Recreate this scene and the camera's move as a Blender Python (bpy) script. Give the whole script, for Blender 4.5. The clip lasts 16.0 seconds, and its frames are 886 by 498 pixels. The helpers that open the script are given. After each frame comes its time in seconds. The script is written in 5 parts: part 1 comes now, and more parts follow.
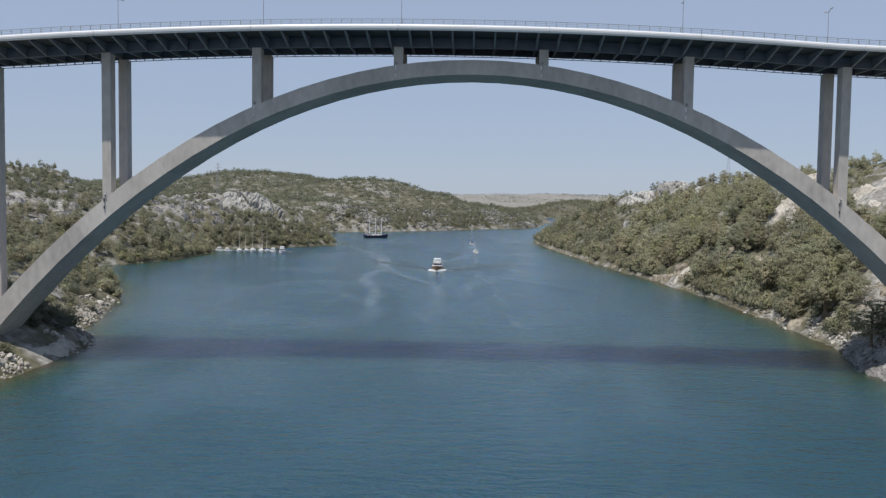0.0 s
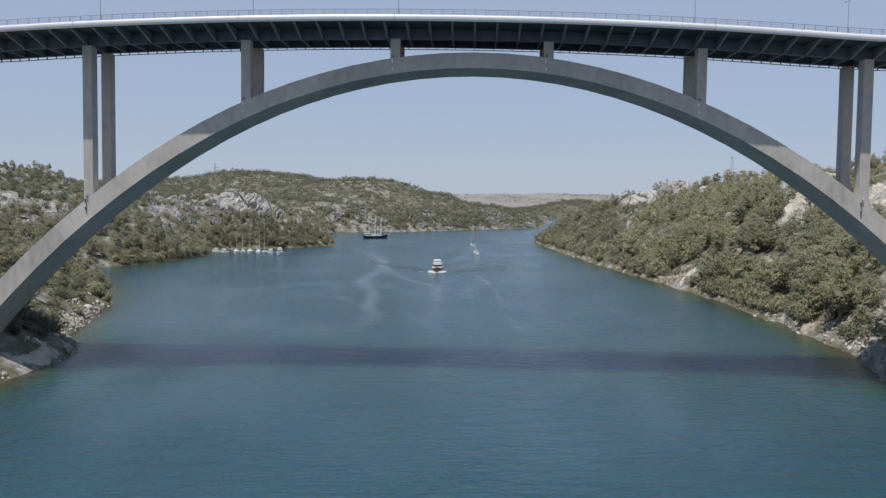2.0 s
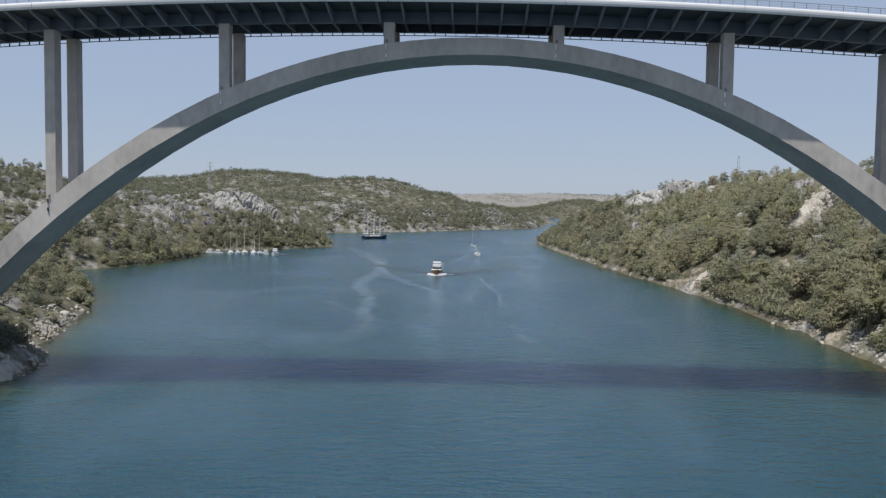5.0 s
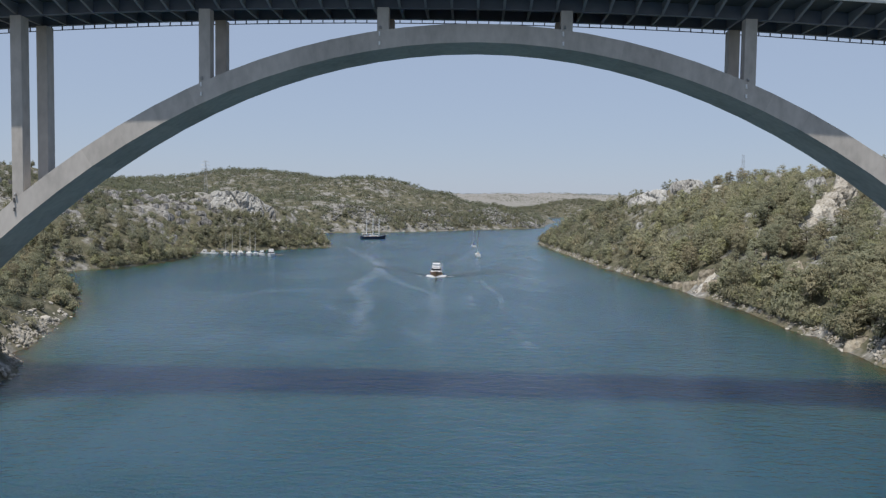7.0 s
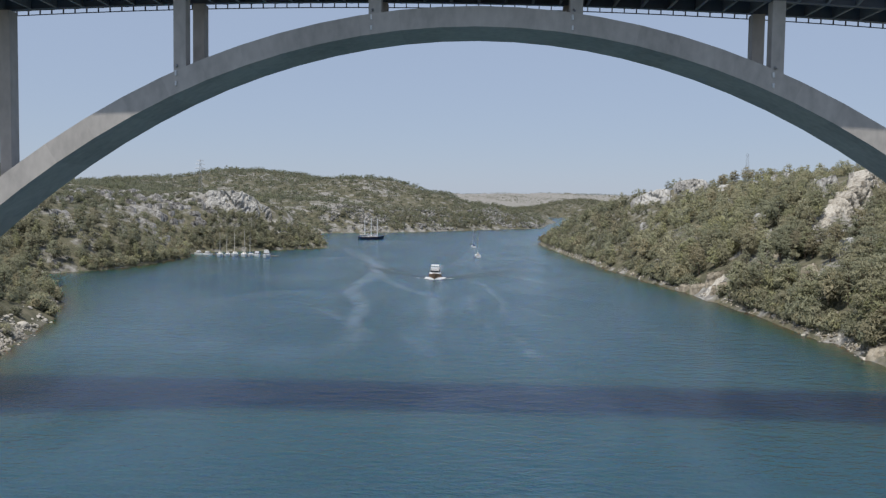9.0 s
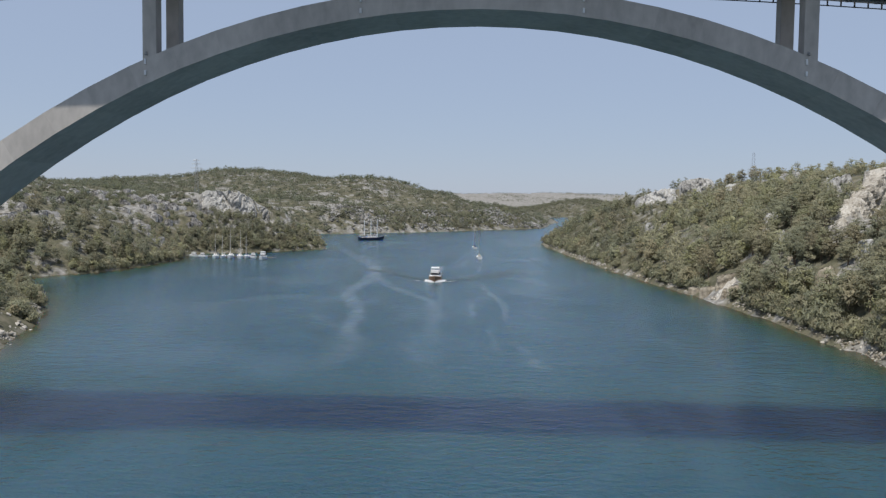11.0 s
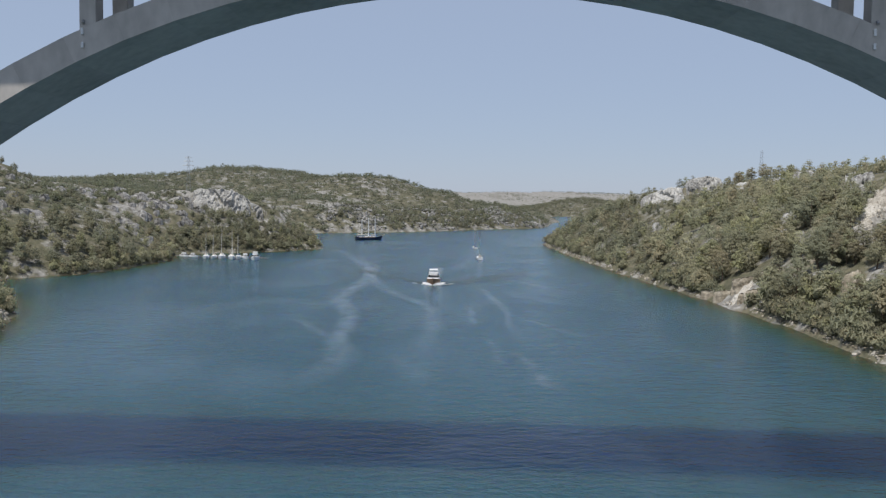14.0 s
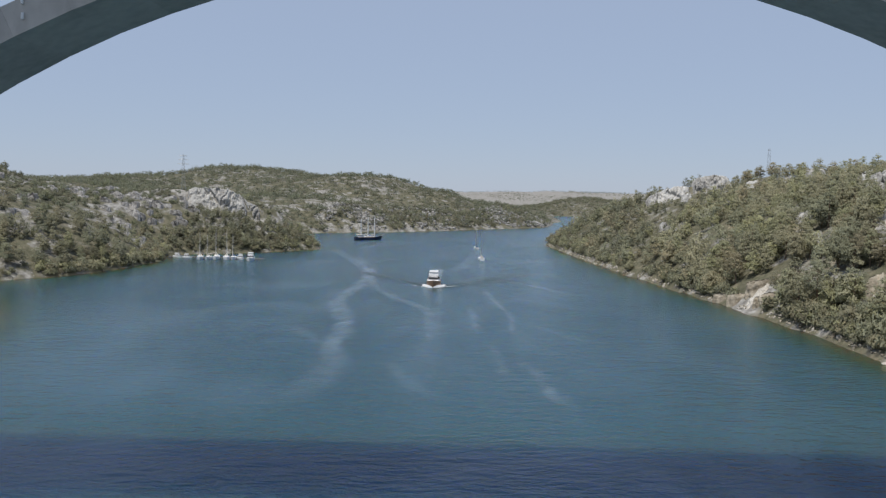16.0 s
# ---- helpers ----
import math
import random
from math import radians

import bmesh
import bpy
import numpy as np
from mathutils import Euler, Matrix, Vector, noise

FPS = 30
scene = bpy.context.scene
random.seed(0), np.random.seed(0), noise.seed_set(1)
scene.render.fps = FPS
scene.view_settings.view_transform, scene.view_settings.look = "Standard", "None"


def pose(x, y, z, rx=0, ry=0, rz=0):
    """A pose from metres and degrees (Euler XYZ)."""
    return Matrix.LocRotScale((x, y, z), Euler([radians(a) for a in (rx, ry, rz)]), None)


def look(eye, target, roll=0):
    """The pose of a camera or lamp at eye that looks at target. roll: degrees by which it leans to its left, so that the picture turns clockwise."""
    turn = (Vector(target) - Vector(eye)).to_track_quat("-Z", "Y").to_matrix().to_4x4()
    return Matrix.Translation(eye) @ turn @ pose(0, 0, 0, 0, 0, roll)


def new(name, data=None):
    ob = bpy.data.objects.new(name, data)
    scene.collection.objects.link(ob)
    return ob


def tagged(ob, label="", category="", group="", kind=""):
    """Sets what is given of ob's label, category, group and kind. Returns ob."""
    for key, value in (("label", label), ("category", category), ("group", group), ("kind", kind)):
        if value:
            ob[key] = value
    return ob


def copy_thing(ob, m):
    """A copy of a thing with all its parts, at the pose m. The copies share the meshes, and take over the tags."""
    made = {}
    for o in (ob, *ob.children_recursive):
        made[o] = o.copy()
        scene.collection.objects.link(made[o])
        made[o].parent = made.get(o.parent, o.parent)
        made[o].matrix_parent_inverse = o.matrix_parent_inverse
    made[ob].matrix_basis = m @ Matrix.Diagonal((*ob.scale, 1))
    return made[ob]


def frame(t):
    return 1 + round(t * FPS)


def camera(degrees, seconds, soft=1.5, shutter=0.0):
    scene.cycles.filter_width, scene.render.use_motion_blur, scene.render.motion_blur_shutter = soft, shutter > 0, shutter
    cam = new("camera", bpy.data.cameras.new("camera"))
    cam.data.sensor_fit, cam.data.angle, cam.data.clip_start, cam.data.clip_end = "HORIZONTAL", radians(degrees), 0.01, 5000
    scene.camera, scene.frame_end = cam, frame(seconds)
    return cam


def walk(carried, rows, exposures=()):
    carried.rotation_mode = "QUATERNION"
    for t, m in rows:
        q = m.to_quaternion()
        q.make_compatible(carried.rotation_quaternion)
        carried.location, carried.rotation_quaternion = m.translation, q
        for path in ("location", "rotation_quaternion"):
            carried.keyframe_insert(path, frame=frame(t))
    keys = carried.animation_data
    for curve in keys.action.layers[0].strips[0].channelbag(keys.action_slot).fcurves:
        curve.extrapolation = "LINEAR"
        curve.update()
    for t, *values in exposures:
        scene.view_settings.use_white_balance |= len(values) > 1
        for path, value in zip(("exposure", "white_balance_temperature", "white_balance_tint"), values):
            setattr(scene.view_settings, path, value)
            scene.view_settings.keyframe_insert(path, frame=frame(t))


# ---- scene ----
cam = camera(55.9, 16.0, soft=1.3)
PATH = [
    (0, (0.075, -162.488, 33.817), (0.008, -160.492, 33.704), 0.8),
    (0.5, (-0.033, -160.565, 33.805), (-0.101, -158.569, 33.692), 0.8),
    (1, (-0.018, -158.499, 33.829), (-0.086, -156.504, 33.716), 0.7),
    (1.5, (-0.016, -156.333, 33.857), (-0.085, -154.338, 33.744), 0.7),
    (2, (-0.069, -154.115, 33.883), (-0.137, -152.119, 33.77), 0.7),
    (2.5, (-0.081, -151.81, 33.917), (-0.149, -149.815, 33.804), 0.7),
    (3, (-0.045, -149.455, 33.971), (-0.114, -147.46, 33.857), 0.8),
    (3.5, (-0.056, -147.045, 34.031), (-0.125, -145.05, 33.917), 0.7),
    (4, (-0.141, -144.594, 34.054), (-0.21, -142.599, 33.94), 0.8),
    (6.5, (-0.289, -131.657, 34.111), (-0.359, -129.661, 33.997), 0.7),
    (7, (-0.306, -128.968, 34.127), (-0.376, -126.973, 34.012), 0.8),
    (7.5, (-0.329, -126.233, 34.132), (-0.399, -124.238, 34.016), 0.7),
    (8, (-0.35, -123.409, 34.133), (-0.42, -121.414, 34.018), 0.8),
    (8.5, (-0.443, -120.57, 34.097), (-0.512, -118.575, 33.982), 0.8),
    (9, (-0.462, -117.764, 34.05), (-0.531, -115.768, 33.935), 0.8),
    (11.5, (-0.341, -103.634, 34.272), (-0.414, -101.638, 34.156), 0.7),
    (12, (-0.349, -100.731, 34.253), (-0.422, -98.735, 34.136), 0.7),
    (12.5, (-0.356, -97.865, 34.224), (-0.429, -95.869, 34.107), 0.7),
    (13, (-0.372, -95.004, 34.204), (-0.445, -93.009, 34.087), 0.7),
    (13.5, (-0.365, -92.127, 34.173), (-0.438, -90.132, 34.056), 0.7),
    (14, (-0.416, -89.128, 34.123), (-0.489, -87.133, 34.005), 0.8),
    (14.5, (-0.532, -86.047, 34.054), (-0.606, -84.052, 33.937), 0.8),
    (15, (-0.645, -82.894, 33.999), (-0.719, -80.899, 33.881), 0.8),
    (15.5, (-0.736, -79.662, 33.934), (-0.811, -77.667, 33.815), 0.7),
    (16, (-0.807, -76.382, 33.861), (-0.882, -74.386, 33.742), 0.8),
]
walk(cam, [(t, look(eye, target, roll)) for t, eye, target, roll in PATH])

# ---- light ----
SUN_TO = Vector((-0.65, -1.0, 3.1)).normalized()
sun = new("sun", bpy.data.lights.new("sun", "SUN"))
sun.data.energy, sun.data.angle, sun.data.color = 3.65, radians(0.6), (1.0, 0.955, 0.89)
sun.matrix_world = look(SUN_TO * 300, (0, 0, 0))
world = bpy.data.worlds.new("sky")
scene.world = world
world.use_nodes = True
wn = world.node_tree.nodes
sky = wn.new("ShaderNodeTexSky")
sky.sky_type, sky.sun_disc = "NISHITA", False
sky.sun_elevation = math.asin(SUN_TO.z)
sky.sun_rotation = math.atan2(SUN_TO.x, SUN_TO.y)
sky.air_density, sky.dust_density, sky.ozone_density = 1.0, 0.25, 3.0
wn["Background"].inputs["Strength"].default_value = 0.1
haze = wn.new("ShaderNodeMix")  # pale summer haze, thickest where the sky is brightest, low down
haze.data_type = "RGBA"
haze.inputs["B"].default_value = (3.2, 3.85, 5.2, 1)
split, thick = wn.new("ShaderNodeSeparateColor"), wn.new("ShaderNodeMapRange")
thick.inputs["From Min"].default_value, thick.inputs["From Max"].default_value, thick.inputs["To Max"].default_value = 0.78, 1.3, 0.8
wl = world.node_tree.links
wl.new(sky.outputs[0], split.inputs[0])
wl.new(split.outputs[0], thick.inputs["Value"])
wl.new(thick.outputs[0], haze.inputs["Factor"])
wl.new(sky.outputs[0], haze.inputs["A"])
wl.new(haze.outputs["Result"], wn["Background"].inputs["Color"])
scene.view_settings.exposure = 0.2


# ---- materials ----
def material(name, stops, scale=1.0, rough=0.8, detail=6.0, bump=0.0, bump_scale=8.0, metal=0.0, spec=0.5, stretch=(1, 1, 1), patch=0.0, vary=0.0):
    """A surface whose colour runs through stops over noise at two sizes; vary: change from object to object."""
    m = bpy.data.materials.new(name)
    m.use_nodes = True
    nt = m.node_tree
    bsdf = nt.nodes["Principled BSDF"]
    bsdf.inputs["Roughness"].default_value, bsdf.inputs["Metallic"].default_value = rough, metal
    bsdf.inputs["Specular IOR Level"].default_value = spec
    geo = nt.nodes.new("ShaderNodeNewGeometry")
    mp = nt.nodes.new("ShaderNodeMapping")
    mp.inputs["Scale"].default_value = stretch
    nt.links.new(geo.outputs["Position"], mp.inputs["Vector"])
    big, small = nt.nodes.new("ShaderNodeTexNoise"), nt.nodes.new("ShaderNodeTexNoise")
    for n, s in ((big, scale * 0.13), (small, scale)):
        n.inputs["Scale"].default_value, n.inputs["Detail"].default_value = s, detail
        nt.links.new(mp.outputs[0], n.inputs["Vector"])
    mix = nt.nodes.new("ShaderNodeMath")
    mix.operation = "MULTIPLY_ADD"
    nt.links.new(big.outputs["Fac"], mix.inputs[0])
    mix.inputs[1].default_value = 0.55
    half = nt.nodes.new("ShaderNodeMath")
    half.operation = "MULTIPLY"
    nt.links.new(small.outputs["Fac"], half.inputs[0])
    half.inputs[1].default_value = 0.45
    nt.links.new(half.outputs[0], mix.inputs[2])
    fac = mix.outputs[0]
    if vary:
        info = nt.nodes.new("ShaderNodeObjectInfo")
        shift = nt.nodes.new("ShaderNodeMath")
        shift.operation = "MULTIPLY_ADD"
        nt.links.new(info.outputs["Random"], shift.inputs[0])
        shift.inputs[1].default_value = vary
        nt.links.new(fac, shift.inputs[2])
        fac = shift.outputs[0]
    ramp = nt.nodes.new("ShaderNodeValToRGB")
    while len(ramp.color_ramp.elements) < len(stops):
        ramp.color_ramp.elements.new(0.5)
    for e, (at, c) in zip(ramp.color_ramp.elements, stops):
        e.position, e.color = at, (*c, 1)
    nt.links.new(fac, ramp.inputs[0])
    nt.links.new(ramp.outputs[0], bsdf.inputs["Base Color"])
    if bump:
        bn = nt.nodes.new("ShaderNodeTexNoise")
        bn.inputs["Scale"].default_value, bn.inputs["Detail"].default_value = bump_scale, 8
        nt.links.new(mp.outputs[0], bn.inputs["Vector"])
        b = nt.nodes.new("ShaderNodeBump")
        b.inputs["Strength"].default_value, b.inputs["Distance"].default_value = 1.0, bump
        nt.links.new(bn.outputs["Fac"], b.inputs["Height"])
        nt.links.new(b.outputs[0], bsdf.inputs["Normal"])
    return m


def grey(v, tint=(1, 1, 1)):
    return tuple(v * c for c in tint)


WARM = (1.02, 0.95, 0.875)
CONCRETE = material("concrete", [(0.36, grey(0.31, WARM)), (0.5, grey(0.415, WARM)), (0.64, grey(0.5, WARM)), (0.8, grey(0.58, WARM))], 0.9, 0.85, detail=9.0, bump=0.01, bump_scale=3, stretch=(1, 1, 0.5), vary=0.13)
CONCRETE_OLD = material("concrete_foot", [(0.3, grey(0.2, WARM)), (0.5, grey(0.27, WARM)), (0.7, grey(0.36, WARM))], 0.6, 0.9, bump=0.03, bump_scale=2)
STEEL = material("painted_steel", [(0.3, (0.115, 0.135, 0.18)), (0.7, (0.165, 0.19, 0.235))], 0.5, 0.55)
BEAM = material("grey_painted_steel", [(0.3, (0.2, 0.22, 0.255)), (0.7, (0.27, 0.29, 0.325))], 0.5, 0.6)
# slab concrete set near black: shade below the deck is put into its colour
SLAB = material("shaded_deck_concrete", [(0.3, grey(0.08)), (0.7, grey(0.12))], 0.7, 0.85)
CLADDING = material("aluminium_cladding", [(0.3, grey(0.68)), (0.7, grey(0.8))], 0.4, 0.35)
ASPHALT = material("asphalt", [(0.3, grey(0.04)), (0.7, grey(0.065))], 1.5, 0.9)
GALVANISED = material("galvanised_steel", [(0.3, grey(0.3)), (0.7, grey(0.42))], 2.0, 0.5, metal=0.6)
LAMP_GLASS = material("lamp_cover", [(0.3, grey(0.6)), (0.7, grey(0.75))], 2.0, 0.3)
ROCK = material("limestone", [(0.3, (0.13, 0.116, 0.096)), (0.47, (0.27, 0.25, 0.215)), (0.66, (0.46, 0.43, 0.38))], 0.55, 0.95, bump=0.25, bump_scale=1.2, vary=0.25)
# darkest stops are lichen and also crevice shade put into the colour
CRAG = material("weathered_limestone", [(0.37, (0.09, 0.086, 0.08)), (0.45, (0.21, 0.203, 0.192)), (0.53, (0.32, 0.31, 0.295)), (0.63, (0.45, 0.44, 0.42))], 0.75, 0.95, detail=10.0, bump=1.2, bump_scale=1.5, stretch=(1, 1, 0.45))
SCAR = material("fresh_limestone", [(0.34, (0.2, 0.178, 0.145)), (0.43, (0.38, 0.345, 0.29)), (0.52, (0.5, 0.465, 0.405)), (0.64, (0.6, 0.57, 0.515))], 0.75, 0.95, detail=10.0, bump=1.0, bump_scale=1.5, stretch=(1, 1, 0.45))
PALE_CRAG = material("pale_limestone", [(0.34, (0.13, 0.125, 0.115)), (0.43, (0.32, 0.31, 0.29)), (0.52, (0.46, 0.45, 0.425)), (0.64, (0.58, 0.57, 0.545))], 0.75, 0.95, detail=10.0, bump=1.0, bump_scale=1.5, stretch=(1, 1, 0.45))
EARTH = material("bare_earth", [(0.38, (0.14, 0.118, 0.085)), (0.48, (0.28, 0.245, 0.19)), (0.6, (0.43, 0.385, 0.31))], 0.6, 0.95, detail=10.0, bump=0.5, bump_scale=0.9)
BARK = material("bark", [(0.3, (0.09, 0.065, 0.045)), (0.7, (0.19, 0.14, 0.1))], 3.0, 0.95, stretch=(1, 1, 0.2))
GELCOAT = material("white_gelcoat", [(0.3, grey(0.72)), (0.7, grey(0.8))], 0.8, 0.3)
NAVY = material("navy_hull_paint", [(0.3, (0.012, 0.02, 0.05)), (0.7, (0.02, 0.03, 0.07))], 0.5, 0.35)
TEAK = material("varnished_wood", [(0.3, (0.17, 0.105, 0.06)), (0.7, (0.27, 0.175, 0.11))], 1.5, 0.5, stretch=(1, 5, 5))
SPAR = material("pale_spar", [(0.3, (0.5, 0.44, 0.34)), (0.7, (0.6, 0.54, 0.44))], 1.0, 0.5)
CANVAS = material("canvas", [(0.3, (0.55, 0.52, 0.46)), (0.7, (0.66, 0.63, 0.56))], 2.0, 0.9)
BLUE_CANVAS = material("blue_canvas", [(0.3, (0.03, 0.06, 0.15)), (0.7, (0.05, 0.09, 0.2))], 2.0, 0.9)
GLASS = material("tinted_glass", [(0.3, grey(0.015)), (0.7, grey(0.03))], 1.0, 0.08)
WHITE_WATER = material("white_water", [(0.3, grey(0.55)), (0.7, grey(0.8))], 1.5, 0.9, bump=0.2, bump_scale=2)
DOCK = material("weathered_planks", [(0.3, (0.1, 0.092, 0.08)), (0.7, (0.2, 0.185, 0.16))], 1.2, 0.9, stretch=(4, 1, 1))
ROOF_TILE = material("roof_tile", [(0.3, (0.3, 0.22, 0.18)), (0.7, (0.42, 0.33, 0.28))], 0.4, 0.9)
RENDERED = material("wall_plaster", [(0.3, grey(0.6, WARM)), (0.7, grey(0.72, WARM))], 0.4, 0.9)


def foliage(name, stops):
    """Leaves whose colour changes from tuft to tuft and from plant to plant."""
    m = bpy.data.materials.new(name)
    m.use_nodes = True
    nt = m.node_tree
    bsdf = nt.nodes["Principled BSDF"]
    bsdf.inputs["Roughness"].default_value, bsdf.inputs["Specular IOR Level"].default_value = 0.75, 0.25
    geo, info, tint = nt.nodes.new("ShaderNodeNewGeometry"), nt.nodes.new("ShaderNodeObjectInfo"), nt.nodes.new("ShaderNodeAttribute")
    tint.attribute_name = "tint"
    total = None
    grain = nt.nodes.new("ShaderNodeTexNoise")
    grain.inputs["Scale"].default_value, grain.inputs["Detail"].default_value = 1.6, 3
    nt.links.new(geo.outputs["Position"], grain.inputs["Vector"])
    for socket, weight in ((geo.outputs["Random Per Island"], 0.05), (grain.outputs["Fac"], 0.1), (info.outputs["Random"], 0.3), (tint.outputs["Fac"], 0.62)):
        n = nt.nodes.new("ShaderNodeMath")
        n.operation = "MULTIPLY_ADD"
        nt.links.new(socket, n.inputs[0])
        n.inputs[1].default_value = weight
        if total:
            nt.links.new(total, n.inputs[2])
        else:
            n.inputs[2].default_value = -0.03
        total = n.outputs[0]
    ramp = nt.nodes.new("ShaderNodeValToRGB")
    while len(ramp.color_ramp.elements) < len(stops):
        ramp.color_ramp.elements.new(0.5)
    for e, (at, c) in zip(ramp.color_ramp.elements, stops):
        e.position, e.color = at, (*c, 1)
    nt.links.new(total, ramp.inputs[0])

    def sums(kind, a, b, c=0.0):
        n = nt.nodes.new("ShaderNodeMath")
        n.operation = kind
        for k, v in enumerate((a, b, c)):
            if isinstance(v, float):
                n.inputs[k].default_value = v
            else:
                nt.links.new(v, n.inputs[k])
        return n.outputs[0]

    # some plants are dry and grey-brown, some a fresher yellow-green
    dry = nt.nodes.new("ShaderNodeAttribute")
    dry.attribute_name = "dry"
    single = sums("GREATER_THAN", dry.outputs["Fac"], 1.5)
    own = sums("FRACT", sums("MULTIPLY", info.outputs["Random"], 17.3), 0.0)
    kind = sums("MULTIPLY_ADD", single, sums("SUBTRACT", own, dry.outputs["Fac"]), dry.outputs["Fac"])
    colour = ramp.outputs[0]
    for low, high, shade in ((0.74, 0.95, (1.0, 0.93, 0.93)), (0.3, 0.05, (1.1, 1.07, 0.9)), (0.5, 0.42, (0.9, 0.95, 0.98))):
        fac = nt.nodes.new("ShaderNodeMapRange")
        fac.inputs["From Min"].default_value, fac.inputs["From Max"].default_value = low, high
        nt.links.new(kind, fac.inputs["Value"])
        n = nt.nodes.new("ShaderNodeMix")
        n.data_type, n.blend_type = "RGBA", "MULTIPLY"
        n.inputs["B"].default_value = (*shade, 1)
        nt.links.new(fac.outputs[0], n.inputs["Factor"])
        nt.links.new(colour, n.inputs["A"])
        colour = n.outputs["Result"]
    nt.links.new(colour, bsdf.inputs["Base Color"])
    glow = nt.nodes.new("ShaderNodeBsdfTranslucent")
    nt.links.new(colour, glow.inputs["Color"])
    both = nt.nodes.new("ShaderNodeMixShader")
    both.inputs[0].default_value = 0.46
    nt.links.new(bsdf.outputs[0], both.inputs[1])
    nt.links.new(glow.outputs[0], both.inputs[2])
    nt.links.new(both.outputs[0], nt.nodes["Material Output"].inputs["Surface"])
    return m


PINE = foliage("pine_needles", [(0.12, (0.156, 0.159, 0.115)), (0.5, (0.323, 0.315, 0.21)), (0.9, (0.423, 0.406, 0.272))])
MAQUIS = foliage("maquis_leaves", [(0.12, (0.118, 0.124, 0.088)), (0.5, (0.2, 0.211, 0.148)), (0.88, (0.315, 0.315, 0.22))])


# ---- building helpers ----
def part(name, bm, mat, parent=None, label="", smooth=False):
    me = bpy.data.meshes.new(name)
    bmesh.ops.recalc_face_normals(bm, faces=bm.faces)
    bm.to_mesh(me)
    bm.free()
    me.materials.append(mat)
    if smooth:
        me.polygons.foreach_set("use_smooth", [True] * len(me.polygons))
    ob = new(name, me)
    ob.parent = parent
    if label:
        tagged(ob, label)
    return ob


def shared(name, ob, m, parent):
    """Another object on the mesh of ob."""
    o = new(name, ob.data)
    o.parent, o.matrix_basis = parent, m
    return o


def thing(name, x, y, z, label, category, group="", turn=0.0, kind=""):
    e = new(name)
    e.matrix_basis = pose(x, y, z, 0, 0, turn)
    return tagged(e, label, category, group, kind)


def box(bm, x0, x1, y0, y1, z0, z1, bevel=0.0):
    vs = [bm.verts.new((x, y, z)) for x in (x0, x1) for y in (y0, y1) for z in (z0, z1)]
    fs = [bm.faces.new([vs[i] for i in f]) for f in ((0, 1, 3, 2), (4, 6, 7, 5), (0, 4, 5, 1), (2, 3, 7, 6), (0, 2, 6, 4), (1, 5, 7, 3))]
    if bevel:
        edges = list({e for f in fs for e in f.edges})
        bmesh.ops.bevel(bm, geom=edges, offset=bevel, segments=1, affect="EDGES")
    return bm


def tube(bm, a, b, r0, r1=None, n=8):
    a, b = Vector(a), Vector(b)
    q = (b - a).to_track_quat("Z", "Y")
    rings = []
    for p, r in ((a, r0), (b, r0 if r1 is None else r1)):
        rings.append([bm.verts.new(p + q @ Vector((math.cos(2 * math.pi * i / n) * r, math.sin(2 * math.pi * i / n) * r, 0))) for i in range(n)])
    for i in range(n):
        bm.faces.new((rings[0][i], rings[0][(i + 1) % n], rings[1][(i + 1) % n], rings[1][i]))
    bm.faces.new(rings[0][::-1])
    bm.faces.new(rings[1])
    return bm


def loft(bm, rings, closed=True):
    """Skin between rings of points, with ends closed."""
    vs = [[bm.verts.new(p) for p in r] for r in rings]
    n = len(vs[0])
    for a, b in zip(vs, vs[1:]):
        for i in range(n if closed else n - 1):
            bm.faces.new((a[i], a[(i + 1) % n], b[(i + 1) % n], b[i]))
    if closed:
        bm.faces.new(vs[0][::-1])
        bm.faces.new(vs[-1])
    return bm


# ---- the lie of the land ----
LEFT_SHORE = [(-90, -700), (-87, -60), (-87, -11), (-86.8, 3), (-86, 15), (-86.5, 26), (-98, 44), (-103, 58), (-110, 86), (-126, 133), (-150, 172), (-178, 205), (-187, 232),
              (-168, 266), (-162, 300), (-161, 348), (-173, 372), (-170, 396), (-138, 418), (-103, 462), (-106, 485), (-150, 540), (-215, 590), (-225, 660), (-148, 716), (-100, 752), (-48, 797),
              (11, 884), (84, 968), (98, 1040), (116, 1180), (146, 1320), (140, 1400), (110, 1460), (150, 1640), (185, 1800), (190, 1900), (-3400, 1900), (-3400, -700)]
RIGHT_SHORE = [(84, -700), (84, -40), (84.5, 8), (85.5, 20), (88, 40), (89.5, 60), (89.5, 85), (88.8, 107), (89, 127), (86.5, 155), (83.5, 197), (77.7, 246), (70, 312), (64.5, 388),
               (58, 480), (55, 566), (66, 600), (110, 660), (170, 800), (215, 1100), (230, 1500), (250, 1850), (240, 1960), (3400, 1960), (3400, -700)]
LEFT_CAPS = [(-101, 0, 8, 14), (-104, 36, 7, 12), (-125, 15, 17, 26), (-150, 60, 26, 45), (-200, 90, 40, 70), (-300, 60, 52, 90), (-140, 150, 10, 25), (-190, 175, 20, 40), (-225, 230, 30, 55),
             (-217, 333, 34, 50), (-300, 330, 50, 80), (-330, 420, 56, 90), (-250, 473, 36, 55), (-182, 477, 37, 46), (-145, 474, 35, 34), (-130, 455, 20, 30), (-230, 570, 37, 70), (-420, 600, 48, 100)]
